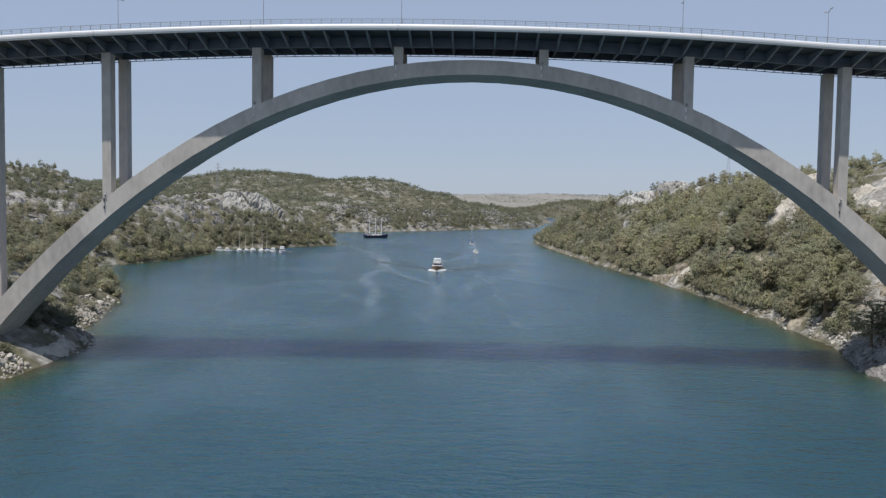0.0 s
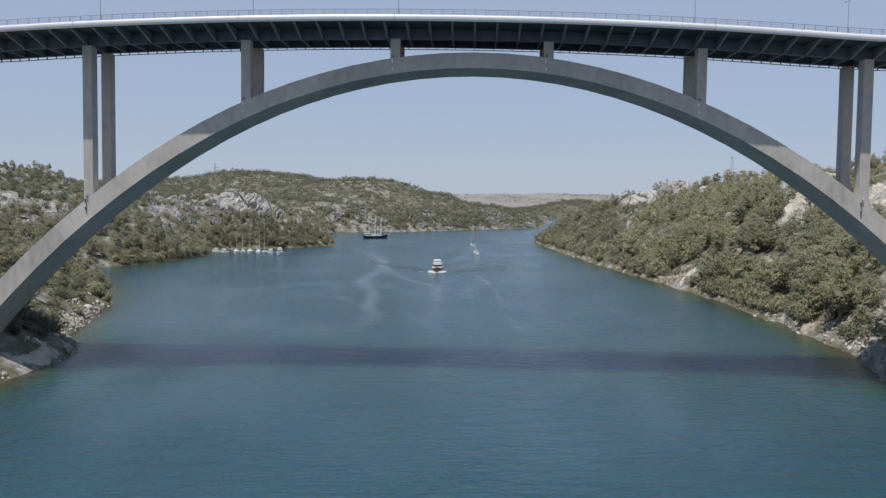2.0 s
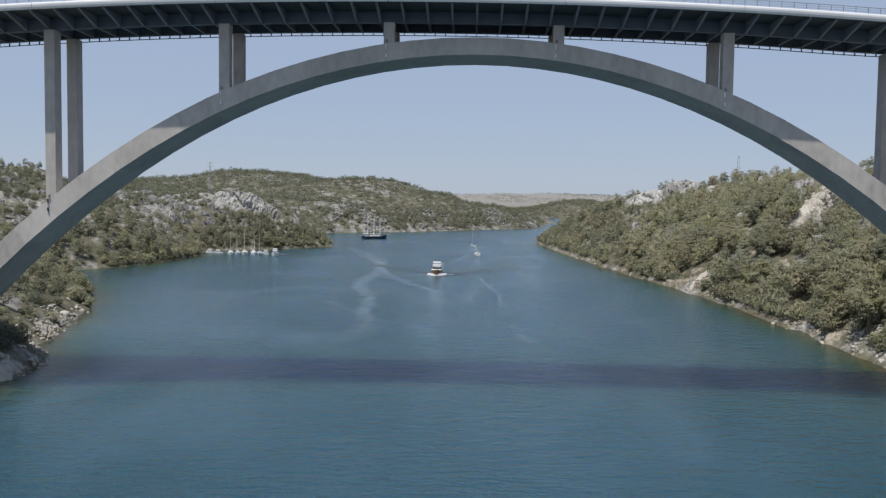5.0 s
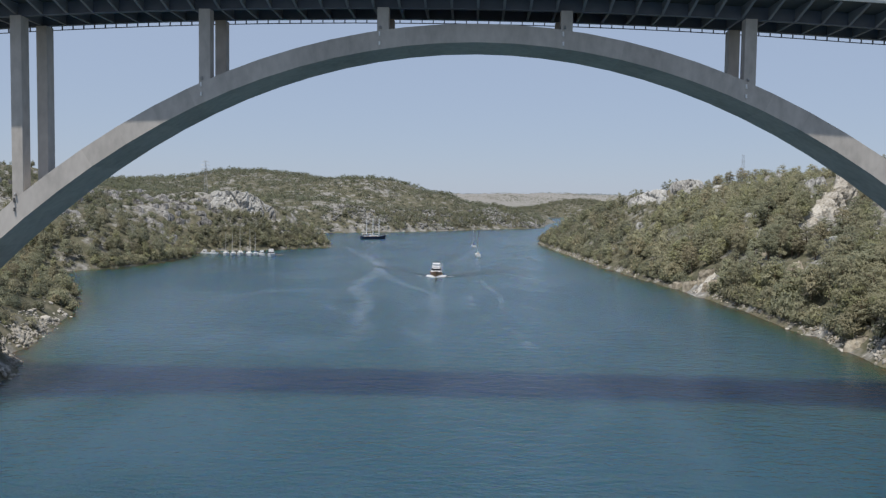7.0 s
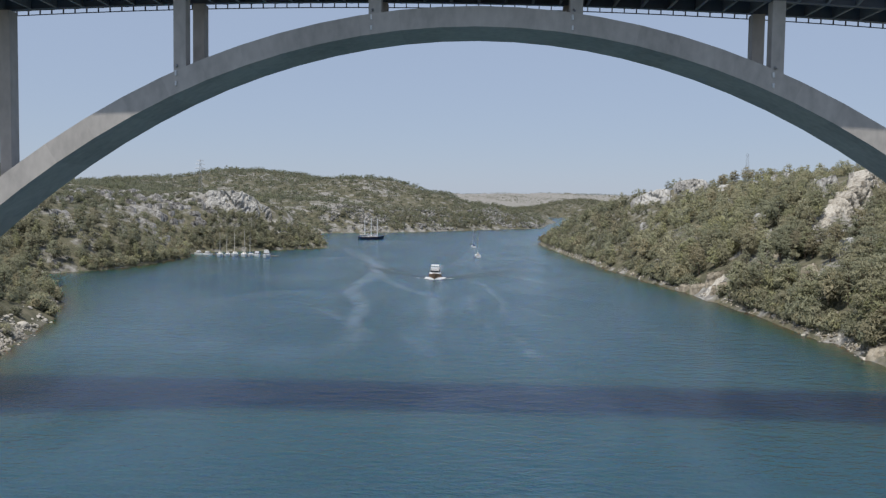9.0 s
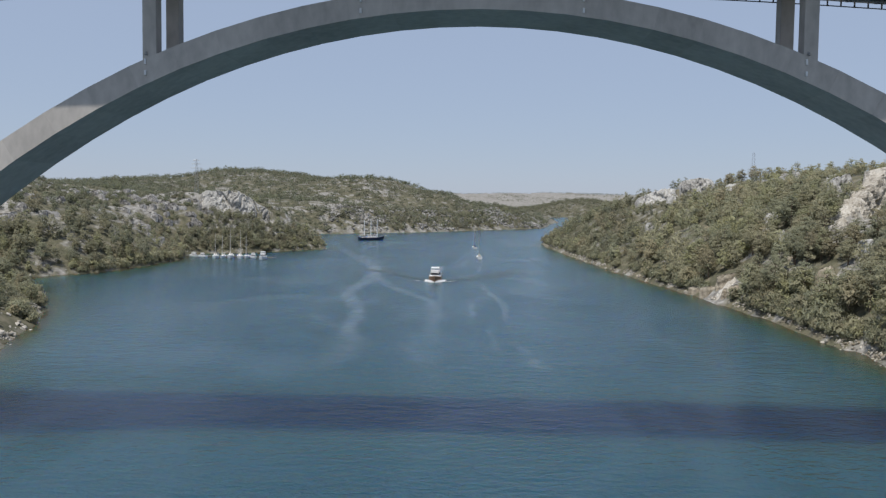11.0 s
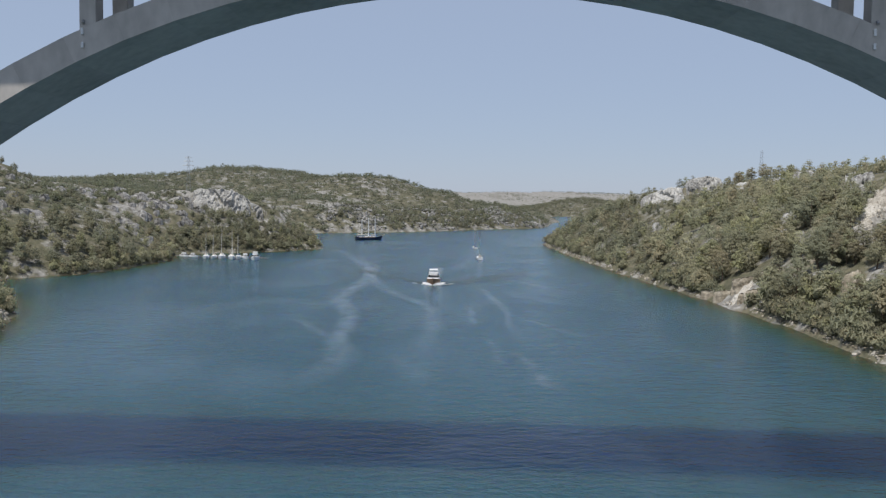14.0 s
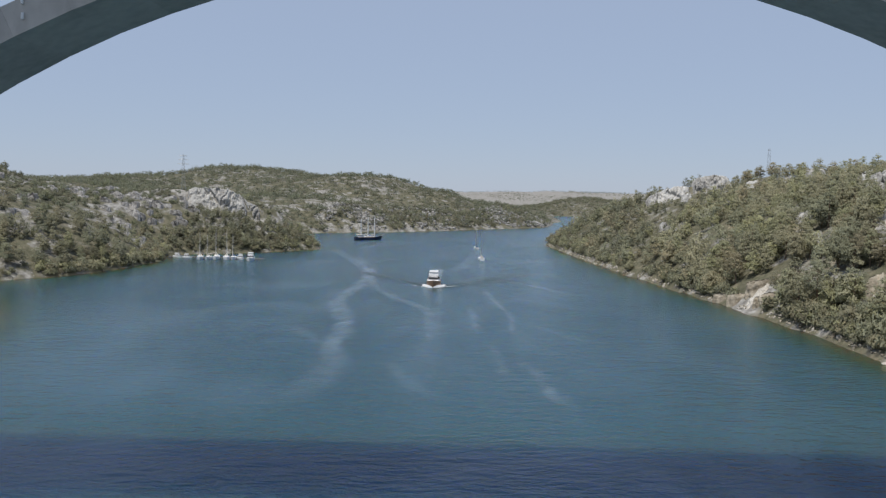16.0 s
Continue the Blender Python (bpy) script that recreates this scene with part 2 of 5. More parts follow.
FAR_CAPS = [(-170, 760, 34, 60), (-60, 850, 22, 50), (20, 940, 14, 40), (80, 985, 8, 25), (20, 1010, 24, 60), (108, 1210, 9, 30), (120, 1360, 10, 30), (50, 1200, 26, 60), (-60, 1030, 44, 90), (-130, 1060, 66, 130), (-350, 1150, 77, 220),
            (-470, 1140, 58, 220), (-600, 1150, 46, 220), (-900, 1200, 42, 250), (0, 1300, 29, 80), (50, 1600, 17, 90), (100, 2100, 12, 100), (-400, 2000, 60, 200)]
RIGHT_CAPS = [(100, 0, 9, 14), (104, 36, 10, 13), (135, 40, 36, 44), (210, 60, 62, 80), (300, 150, 66, 90), (200, 190, 60, 76), (175, 300, 50, 70), (165, 427, 50.5, 70), (150, 470, 45, 62), (120, 465, 38, 50),
              (112, 530, 30, 44), (85, 590, 14, 28), (130, 640, 22, 40), (260, 420, 55, 90), (300, 700, 36, 80), (350, 1100, 24, 100), (420, 1900, 26, 120), (900, 900, 50, 150), (300, -200, 60, 80)]


# ---- limestone crags: lines of x, y, foot and top ----
CLIFF = [(-188, 463, 27, 37.5), (-184, 462, 22, 39.0), (-174, 461, 20, 39.5), (-162, 461, 20, 39.0), (-155, 462, 19, 35.5), (-147, 464, 18, 30), (-140, 466, 17, 25)]
CREST_LOW = [(111, 463, 21, 35), (116, 464, 22, 39.5), (121, 465, 23, 41.5), (128, 466, 27, 44), (134, 467, 32, 45.2), (137, 469, 34, 44.5)]
CREST_HIGH = [(139, 466, 35, 46.8), (142, 466, 36.5, 49), (148, 467, 38.5, 50.6), (155, 468, 40, 51.4), (160, 470, 41, 51), (163, 471, 42, 50)]
SCAR_LINE = [(115, 173, 21, 24.5), (120, 175, 22.5, 27.3), (126, 179, 25, 30.5), (131, 183, 28.5, 35), (137, 188, 30, 40.5), (142, 192, 33, 43.5), (148, 198, 38, 48), (152, 201, 41, 48.5), (157, 204, 42, 47)]
SMALL = [(95, 351, 5, 3.5), (116, 389, 8, 6), (139, 407, 11, 5), (143, 358, 12, 4.5), (185, 391, 14, 6), (115, 220, 8, 6), (136, 214, 8, 7), (141, 217, 7, 5), (160, 360, 7, 4), (150, 250, 6, 4), (114, 138, 4, 4), (110, 197, 6, 4), (131, 112, 7, 5), (146, 126, 9, 6), (158, 108, 9, 6), (140, 92, 6, 4), (132, 440, 9, 4), (147, 448, 8, 4), (153, 432, 7, 3.5)]
BANKS = [(97, 184, 8, 3.0), (91.5, 192, 10, 3.4), (86.5, 197, 9, 2.2), (89, 181, 8, 3.0), (97.5, 172, 7, 3.6), (103, 142, 6, 4.5), (100, 124, 5, 3.4), (91, 68, 7, 1.5), (108, 50, 8, 5), (107, 40, 8, 5), (85, 208, 9, 1.4), (104, 170, 5, 2.5), (138, 104, 12, 5), (150, 118, 12, 4)]


def shore_distance(px, py, shore):
    """Distance to a closed shore line, positive inland."""
    pts = np.array(shore, float)
    best, inside = np.full(px.shape, 1e9), np.zeros(px.shape, bool)
    for (ax, ay), (bx, by) in zip(pts, np.roll(pts, -1, 0)):
        dx, dy = bx - ax, by - ay
        s = np.clip(((px - ax) * dx + (py - ay) * dy) / (dx * dx + dy * dy), 0, 1)
        best = np.minimum(best, np.hypot(px - ax - s * dx, py - ay - s * dy))
        if ay != by:
            cross = (ay > py) != (by > py)
            inside ^= cross & (px < ax + (py - ay) / (by - ay) * dx)
    return np.where(inside, best, -best)


rng = np.random.default_rng(7)
LATTICE = rng.random((256, 256))


def value_noise(x, y):
    xi, yi = np.floor(x).astype(int), np.floor(y).astype(int)
    fx, fy = x - xi, y - yi
    fx, fy = fx * fx * (3 - 2 * fx), fy * fy * (3 - 2 * fy)
    g = lambda i, j: LATTICE[(xi + i) % 256, (yi + j) % 256]
    return (g(0, 0) * (1 - fx) + g(1, 0) * fx) * (1 - fy) + (g(0, 1) * (1 - fx) + g(1, 1) * fx) * fy


def fractal(x, y, size, octaves=4):
    total, amp, norm = 0, 1.0, 0
    for k in range(octaves):
        total, norm = total + amp * value_noise(x / size * 2**k + 17.3 * k, y / size * 2**k + 5.1 * k), norm + amp
        amp *= 0.5
    return total / norm


def blend_caps(px, py, caps):
    top, length, weight = 0, 0, 0
    for x, y, c, l in caps:
        w = 1 / ((px - x) ** 2 + (py - y) ** 2 + 60.0) ** 1.8
        top, length, weight = top + w * c, length + w * l, weight + w
    return top / weight, length / weight


def rise(d, top, length):
    s = np.maximum(d, 0) / length
    return top * s / (1 + s**3) ** (1 / 3)


def land(px, py):
    """Height of the ground, and distance inland."""
    px, py = np.asarray(px, float), np.asarray(py, float)
    wob = (fractal(px, py, 9.0, 3) - 0.5) * 5.0
    dl, dr = shore_distance(px, py, LEFT_SHORE) + wob, shore_distance(px, py, RIGHT_SHORE) + wob
    hl = rise(dl, *blend_caps(px, py, LEFT_CAPS + FAR_CAPS))
    hr = rise(dr, *blend_caps(px, py, RIGHT_CAPS))
    db = py - 1780 + wob
    d = np.maximum(np.maximum(dl, dr), db)
    h = np.where(dl > dr, hl, hr)
    h = np.maximum(h, rise(db, 11 + (27 * np.exp(-(((px - 285) / 110) ** 2)) + 8 * np.clip((px - 350) / 200, 0, 1)) * np.clip((2500 - py) / 300, 0, 1), 140.0))
    far = np.clip((py - 2300) / 900, 0, 1)
    far = far * far * (3 - 2 * far)
    h = h + far * (53 + 22 * (fractal(px, py, 330, 4) - 0.5))
    rough = np.clip(d / 12, 0, 1)
    h = h + rough * ((fractal(px, py, 34, 4) - 0.5) * 6.0 + (np.abs(fractal(px, py, 11, 3) - 0.5)) * 3.0)
    # limestone ledges, steep on the side towards the water
    ledge = fractal(px, py, 60, 3)
    step = 5.0
    terraced = np.floor(h / step) * step + step * np.clip((h / step % 1 - 0.55) / 0.3, 0, 1)
    h = h + np.clip((ledge - 0.5) * 5, 0, 0.75) * (terraced - h) * np.clip(d / 20, 0, 1)
    # rocky knolls at the right bank's crest and on the left cliff
    for kx, ky, kr, kh in ((140, 472, 12, 2.0), (-180, 474, 34, 1.0)):
        h = h + kh * np.exp(-(((px - kx) / kr) ** 2 + ((py - ky) / kr) ** 2))
    # the ground falls away before the rock faces and is level behind them
    for line in (CLIFF, CREST_LOW, CREST_HIGH, SCAR_LINE):
        lx, ly, lo, hi = (np.array([p[k] for p in line], float) for k in range(4))
        ahead = np.interp(px, lx, ly) - py
        side = np.clip(1 - np.maximum(lx[0] - px, px - lx[-1]) / 6, 0, 1)
        front = side * np.clip(1 - (ahead - 9) / (75 if hi[0] > 35.9 and lx[0] > 0 else 26), 0, 1) * (ahead > 0)
        back = side * np.clip(1 + (ahead + 10) / 14, 0, 1) * (ahead <= 0)
        h = h - front * np.maximum(h - np.interp(px, lx, lo), 0) - back * np.maximum(h - np.interp(px, lx, hi) + 0.8, 0)
    shore = np.where(d > 0, 0.35 + np.minimum(d, 4) * 0.2, 0.0)
    return np.where(d > 0, h + shore, np.maximum(d * 0.35, -9.0)), d


def graded(fine0, fine1, step, lo, hi, grow=1.09):
    a = list(np.arange(fine0, fine1 + step, step))
    s = step
    while a[-1] < hi:
        s *= grow
        a.append(a[-1] + s)
    s = step
    while a[0] > lo:
        s *= grow
        a.insert(0, a[0] - s)
    return np.array(a)


def grid_mesh(name, gx, gy, z, mat, drop=None, smooth=True):
    nx, ny = len(gx), len(gy)
    X, Y = np.meshgrid(gx, gy)
    co = np.stack([X.ravel(), Y.ravel(), z.ravel()], 1)
    i = np.arange(nx * ny).reshape(ny, nx)
    quads = np.stack([i[:-1, :-1].ravel(), i[:-1, 1:].ravel(), i[1:, 1:].ravel(), i[1:, :-1].ravel()], 1)
    if drop is not None:
        keep = ~(drop.ravel()[quads].all(1))
        quads = quads[keep]
    return raw_mesh(name, co, quads, mat, smooth=smooth)


def raw_mesh(name, co, polys, mat, parent=None, smooth=False, normals=None):
    me = bpy.data.meshes.new(name)
    me.vertices.add(len(co))
    me.vertices.foreach_set("co", np.asarray(co, np.float32).ravel())
    n, k = polys.shape
    me.loops.add(n * k)
    me.loops.foreach_set("vertex_index", polys.astype(np.int32).ravel())
    me.polygons.add(n)
    me.polygons.foreach_set("loop_start", np.arange(0, n * k, k, dtype=np.int32))
    if smooth:
        me.polygons.foreach_set("use_smooth", np.ones(n, bool))
    me.update(calc_edges=True)
    if normals is not None:
        a = me.attributes.new("custom_normal", "FLOAT_VECTOR", "POINT")
        a.data.foreach_set("vector", np.asarray(normals, np.float32).ravel())
    me.materials.append(mat)
    ob = new(name, me)
    ob.parent = parent
    return ob


def attribute(ob, name, values):
    a = ob.data.attributes.new(name, "FLOAT", "POINT")
    a.data.foreach_set("value", np.asarray(values, np.float32).ravel())


# ---- ground and water ----
def bare_rock(x, y):
    """How far a place is open limestone, 0 to 1."""
    spots = [(-172, 472, 28, 8, 0.3), (-215, 470, 26, 14, 0.12), (165, 512, 28, 24, 0.8), (134, 187, 8, 8, 0.7), (92, 64, 4, 5, 0.55), (140, 110, 30, 34, 0.68), (109, 44, 8, 14, 0.95), (88, 188, 11, 11, 1.0), (98, 171, 7, 6, 0.9), (103, 140, 4, 5, 0.6), (100, 122, 4, 5, 0.7), (114, 137, 3, 4, 0.6), (96, 22, 12, 11, 1.0), (106, 60, 8, 10, 0.9), (102, 44, 9, 9, 0.8), (148, 148, 16, 14, 0.9), (110, 196, 5, 4, 0.8), (-228, 330, 26, 22, 0.45), (-205, 300, 14, 12, 0.5)]
    v = 0 * x
    for sx, sy, rx, ry, w in spots:
        v = v + w * np.exp(-(((x - sx) / rx) ** 2 + ((y - sy) / ry) ** 2))
    return v


def ground_material():
    m = bpy.data.materials.new("karst_ground")
    m.use_nodes = True
    nt = m.node_tree
    bsdf = nt.nodes["Principled BSDF"]
    bsdf.inputs["Roughness"].default_value, bsdf.inputs["Specular IOR Level"].default_value = 0.95, 0.2
    geo = nt.nodes.new("ShaderNodeNewGeometry")

    def noise_tex(scale, detail=8.0):
        n = nt.nodes.new("ShaderNodeTexNoise")
        n.inputs["Scale"].default_value, n.inputs["Detail"].default_value = scale, detail
        nt.links.new(geo.outputs["Position"], n.inputs["Vector"])
        return n.outputs["Fac"]

    def ramp(fac, stops):
        r = nt.nodes.new("ShaderNodeValToRGB")
        while len(r.color_ramp.elements) < len(stops):
            r.color_ramp.elements.new(0.5)
        for e, (at, c) in zip(r.color_ramp.elements, stops):
            e.position, e.color = at, (*c, 1)
        nt.links.new(fac, r.inputs[0])
        return r.outputs[0]

    rock = ramp(noise_tex(0.5), [(0.3, (0.13, 0.12, 0.105)), (0.47, (0.23, 0.22, 0.2)), (0.65, (0.34, 0.33, 0.305))])
    soil = ramp(noise_tex(0.3), [(0.3, (0.07, 0.069, 0.043)), (0.5, (0.112, 0.107, 0.071)), (0.7, (0.175, 0.157, 0.11))])
    bare = nt.nodes.new("ShaderNodeAttribute")
    bare.attribute_name = "bare"
    add = nt.nodes.new("ShaderNodeMath")
    add.operation = "ADD"
    nt.links.new(bare.outputs["Fac"], add.inputs[0])
    nt.links.new(noise_tex(0.09), add.inputs[1])
    cut = ramp(add.outputs[0], [(0.52, (0, 0, 0)), (0.64, (1, 1, 1))])
    mix = nt.nodes.new("ShaderNodeMix")
    mix.data_type = "RGBA"
    nt.links.new(cut, mix.inputs["Factor"])
    nt.links.new(soil, mix.inputs["A"])
    nt.links.new(rock, mix.inputs["B"])
    nt.links.new(mix.outputs["Result"], bsdf.inputs["Base Color"])
    b = nt.nodes.new("ShaderNodeBump")
    b.inputs["Distance"].default_value = 0.5
    nt.links.new(noise_tex(0.8), b.inputs["Height"])
    nt.links.new(b.outputs[0], bsdf.inputs["Normal"])
    return m


def water_material():
    m = bpy.data.materials.new("river_water")
    m.use_nodes = True
    nt = m.node_tree
    bsdf = nt.nodes["Principled BSDF"]
    bsdf.inputs["Roughness"].default_value, bsdf.inputs["IOR"].default_value, bsdf.inputs["Specular IOR Level"].default_value = 0.2, 1.33, 0.5
    bsdf.subsurface_method = "BURLEY"
    bsdf.inputs["Subsurface Weight"].default_value, bsdf.inputs["Subsurface Scale"].default_value = 1.0, 4.5
    bsdf.inputs["Subsurface Radius"].default_value = (1.0, 5.0, 16.0)  # blue light travels farthest in the water
    geo = nt.nodes.new("ShaderNodeNewGeometry")
    depth = nt.nodes.new("ShaderNodeAttribute")
    depth.attribute_name = "depth"
    r = nt.nodes.new("ShaderNodeValToRGB")
    stops = [(0.0, (0.09, 0.08, 0.046)), (0.18, (0.045, 0.062, 0.036)), (0.55, (0.019, 0.058, 0.055)), (1.0, (0.019, 0.062, 0.09))]
    while len(r.color_ramp.elements) < len(stops):
        r.color_ramp.elements.new(0.5)
    for e, (at, c) in zip(r.color_ramp.elements, stops):
        e.position, e.color = at, (*c, 1)
    nt.links.new(depth.outputs["Fac"], r.inputs[0])
    nt.links.new(r.outputs[0], bsdf.inputs["Base Color"])
    height = None
    for scale, stretch, weight in ((0.3, (0.5, 1.0, 1), 0.62), (0.8, (0.6, 1, 1), 0.43), (1.9, (0.7, 1, 1), 0.17), (0.035, (1, 1, 1), 0.5)):
        mp = nt.nodes.new("ShaderNodeMapping")
        mp.inputs["Scale"].default_value = stretch
        nt.links.new(geo.outputs["Position"], mp.inputs["Vector"])
        n = nt.nodes.new("ShaderNodeTexNoise")
        n.inputs["Scale"].default_value, n.inputs["Detail"].default_value = scale, 3
        nt.links.new(mp.outputs[0], n.inputs["Vector"])
        k = nt.nodes.new("ShaderNodeMath")
        k.operation = "MULTIPLY_ADD"
        nt.links.new(n.outputs["Fac"], k.inputs[0])
        k.inputs[1].default_value = weight
        if height:
            nt.links.new(height, k.inputs[2])
        else:
            k.inputs[2].default_value = 0.0
        height = k.outputs[0]
    b = nt.nodes.new("ShaderNodeBump")
    b.inputs["Distance"].default_value = 1.0
    nt.links.new(height, b.inputs["Height"])
    lanes, lane_map, gust = nt.nodes.new("ShaderNodeTexNoise"), nt.nodes.new("ShaderNodeMapping"), nt.nodes.new("ShaderNodeMapRange")
    lane_map.inputs["Scale"].default_value, lane_map.inputs["Rotation"].default_value = (1.0, 0.4, 1), (0, 0, 0.35)
    lanes.inputs["Scale"].default_value, lanes.inputs["Detail"].default_value, lanes.inputs["Distortion"].default_value = 0.03, 5, 1.2
    gust.inputs["From Min"].default_value, gust.inputs["From Max"].default_value, gust.inputs["To Min"].default_value, gust.inputs["To Max"].default_value = 0.38, 0.62, 0.42, 1.2
    nt.links.new(geo.outputs["Position"], lane_map.inputs["Vector"])
    nt.links.new(lane_map.outputs[0], lanes.inputs["Vector"])
    nt.links.new(lanes.outputs["Fac"], gust.inputs["Value"])
    calm, still, wind = nt.nodes.new("ShaderNodeAttribute"), nt.nodes.new("ShaderNodeMath"), nt.nodes.new("ShaderNodeMath")
    calm.attribute_name = "calm"
    still.operation, wind.operation = "MULTIPLY_ADD", "MULTIPLY"
    nt.links.new(calm.outputs["Fac"], still.inputs[0])
    still.inputs[1].default_value, still.inputs[2].default_value = -0.72, 1.0
    nt.links.new(gust.outputs[0], wind.inputs[0])
    nt.links.new(still.outputs[0], wind.inputs[1])
    nt.links.new(wind.outputs[0], b.inputs["Strength"])
    nt.links.new(b.outputs[0], bsdf.inputs["Normal"])
    return m


gx, gy = graded(-300, 300, 3.0, -3300, 3300), graded(-40, 620, 3.0, -600, 4600, 1.06)
GX, GY = np.meshgrid(gx, gy)
GZ, GD = land(GX, GY)
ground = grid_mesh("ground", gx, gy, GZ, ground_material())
tagged(ground, "pale limestone hillsides with dry soil and scrub", "ground", kind="structure")
slope = np.hypot(np.gradient(GZ, gx, axis=1), np.gradient(GZ, gy, axis=0))
cliff = np.exp(-(((GX + 180) / 34) ** 2 + ((GY - 462) / 16) ** 2))
# beyond y 2300 extra bare karst also stands for haze paling the ridge
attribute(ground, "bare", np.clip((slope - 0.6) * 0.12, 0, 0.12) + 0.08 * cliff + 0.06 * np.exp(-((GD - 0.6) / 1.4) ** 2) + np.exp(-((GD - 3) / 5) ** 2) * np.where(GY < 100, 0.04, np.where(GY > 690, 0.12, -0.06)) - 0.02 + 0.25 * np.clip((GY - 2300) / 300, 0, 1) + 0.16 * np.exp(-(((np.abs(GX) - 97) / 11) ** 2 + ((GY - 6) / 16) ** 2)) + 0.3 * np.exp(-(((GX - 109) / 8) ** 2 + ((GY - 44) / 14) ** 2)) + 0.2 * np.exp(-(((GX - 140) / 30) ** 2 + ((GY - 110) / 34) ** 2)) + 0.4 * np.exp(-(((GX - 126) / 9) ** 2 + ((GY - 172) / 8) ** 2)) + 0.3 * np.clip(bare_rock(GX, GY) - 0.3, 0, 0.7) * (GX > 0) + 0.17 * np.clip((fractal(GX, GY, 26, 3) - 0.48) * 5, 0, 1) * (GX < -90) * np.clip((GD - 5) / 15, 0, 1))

wx, wy = graded(-200, 120, 5.0, -3300, 3300, 1.15), graded(-60, 620, 5.0, -600, 4600, 1.1)
WX, WY = np.meshgrid(wx, wy)
WD = land(WX, WY)[1]
water = grid_mesh("water", wx, wy, np.zeros_like(WX), water_material(), drop=WD > 30)
attribute(water, "depth", np.clip(-WD / 12, 0, 1))
lee = -shore_distance(WX, WY, LEFT_SHORE) + 26 * (fractal(WX, WY, 60, 3) - 0.5)
attribute(water, "calm", np.clip((62 - lee) / 30, 0, 1) * np.clip((WY - 20) / 50, 0, 1) * np.clip((330 - WY) / 90, 0, 1))
tagged(water, "rippled blue-green river water in a wide channel", "water", kind="structure")


# ---- arch bridge ----
def deck_z(x):
    """Top of the edge beam along the bridge: a crest, straight towards both ends."""
    u = x + 14
    if abs(u) > 80:
        return 66.6 - 0.00046 * 6400 - 0.0736 * (abs(u) - 80) * 0.6
    return 66.6 - 0.00046 * u * u


def arch_top(x):
    return 61.15 - 0.00496 * x * x - 5.2e-8 * x**4 - 0.3 * min(max((-x - 40) / 30, 0), 1)


bridge = thing("arch_bridge", 0, 0, 0, "tall grey concrete arch bridge with steel deck over the water", "bridge")
SEG = 5.6
nodes = [i * SEG for i in range(-19, 20)]
rings = []
for x in nodes:
    s = -0.00992 * x - 2.08e-7 * x**3
    n = Vector((-s, 0, 1)).normalized()
    t = Vector((x, 0, arch_top(x)))
    low = t - n * (2.8 + 0.9 * (abs(x) / 105) ** 2)
    rings.append([(t.x, 0, t.z), (t.x, 10.7, t.z), (low.x, 10.7, low.z), (low.x, 0, low.z)])
arch = part("arch", loft(bmesh.new(), [[(x, y + (0.018 if y < 5 else -0.018), z + (-0.018 if k < 2 else 0.018)) for k, (x, y, z) in enumerate(r)] for r in rings]), CONCRETE, bridge, "grey concrete box arch in straight segments")
for a, b in zip(rings, rings[1:]):
    ends = [[tuple(Vector(p).lerp(Vector(q), f)) for p, q in zip(a, b)] for f in (0.0025, 0.9975)]
    part("arch_segment", loft(bmesh.new(), ends), CONCRETE, arch)

COLUMNS = [-98.7, -71.8, -42.1, -14.5, 13.5, 41.2, 70.9, 99]
for cx in COLUMNS:
    foot = arch_top(cx) - 1.7 if abs(cx) < 90 else 4.0
    top = deck_z(cx) - 3.05
    deep = 2.3 if abs(cx) > 60 else 1.9
    for cy in (deep / 2 + 0.04, 10.2 - deep / 2):
        bm = bmesh.new()
        box(bm, -0.9, 0.9, -deep / 2, deep / 2, 0, top - foot, 0.06)
        ob = part("column", bm, CONCRETE, bridge)
        ob.location = (cx, cy, foot)

# deck: slab, two main girders, cross beams, edge cladding with a gap behind it
XS = [i * 7.0 for i in range(-34, 35)]
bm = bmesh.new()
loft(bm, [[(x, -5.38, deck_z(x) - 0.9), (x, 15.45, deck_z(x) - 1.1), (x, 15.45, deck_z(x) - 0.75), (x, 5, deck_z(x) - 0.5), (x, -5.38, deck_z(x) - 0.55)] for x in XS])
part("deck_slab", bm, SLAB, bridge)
bm = bmesh.new()
loft(bm, [[(x, -4.6, deck_z(x) - 0.54), (x, 14.4, deck_z(x) - 0.73), (x, 14.4, deck_z(x) - 0.69), (x, 5, deck_z(x) - 0.45), (x, -4.6, deck_z(x) - 0.5)] for x in XS])
part("carriageway", bm, ASPHALT, bridge, "dark asphalt carriageway")
for gy0 in (1.2, 8.8):
    bm = bmesh.new()
    for hw, top, low in ((0.03, -1.05, -2.95), (0.4, -2.95, -3.04)):
        loft(bm, [[(x, gy0 - hw, deck_z(x) + low), (x, gy0 + hw, deck_z(x) + low), (x, gy0 + hw, deck_z(x) + top), (x, gy0 - hw, deck_z(x) + top)] for x in XS])
    part("main_girder", bm, STEEL, bridge, "dark blue-grey steel girder")
bm = bmesh.new()
for hw, prof in ((0.05, 0.0), (0.2, 0.09)):
    out = [(-5.6, -1.2), (0.8, -2.88), (9.2, -2.88), (15.6, -1.5)]
    if prof:
        rows = [[(-hw, y, z - prof), (hw, y, z - prof), (hw, y, z), (-hw, y, z)] for y, z in out]
    else:
        rows = [[(-hw, y, z), (hw, y, z), (hw, y, -0.95 - 0.009 * (y + 6)), (-hw, y, -0.95 - 0.009 * (y + 6))] for y, z in out]
    loft(bm, rows)
first = part("cross_beam", bm, BEAM, bridge)
STEP = 4.0
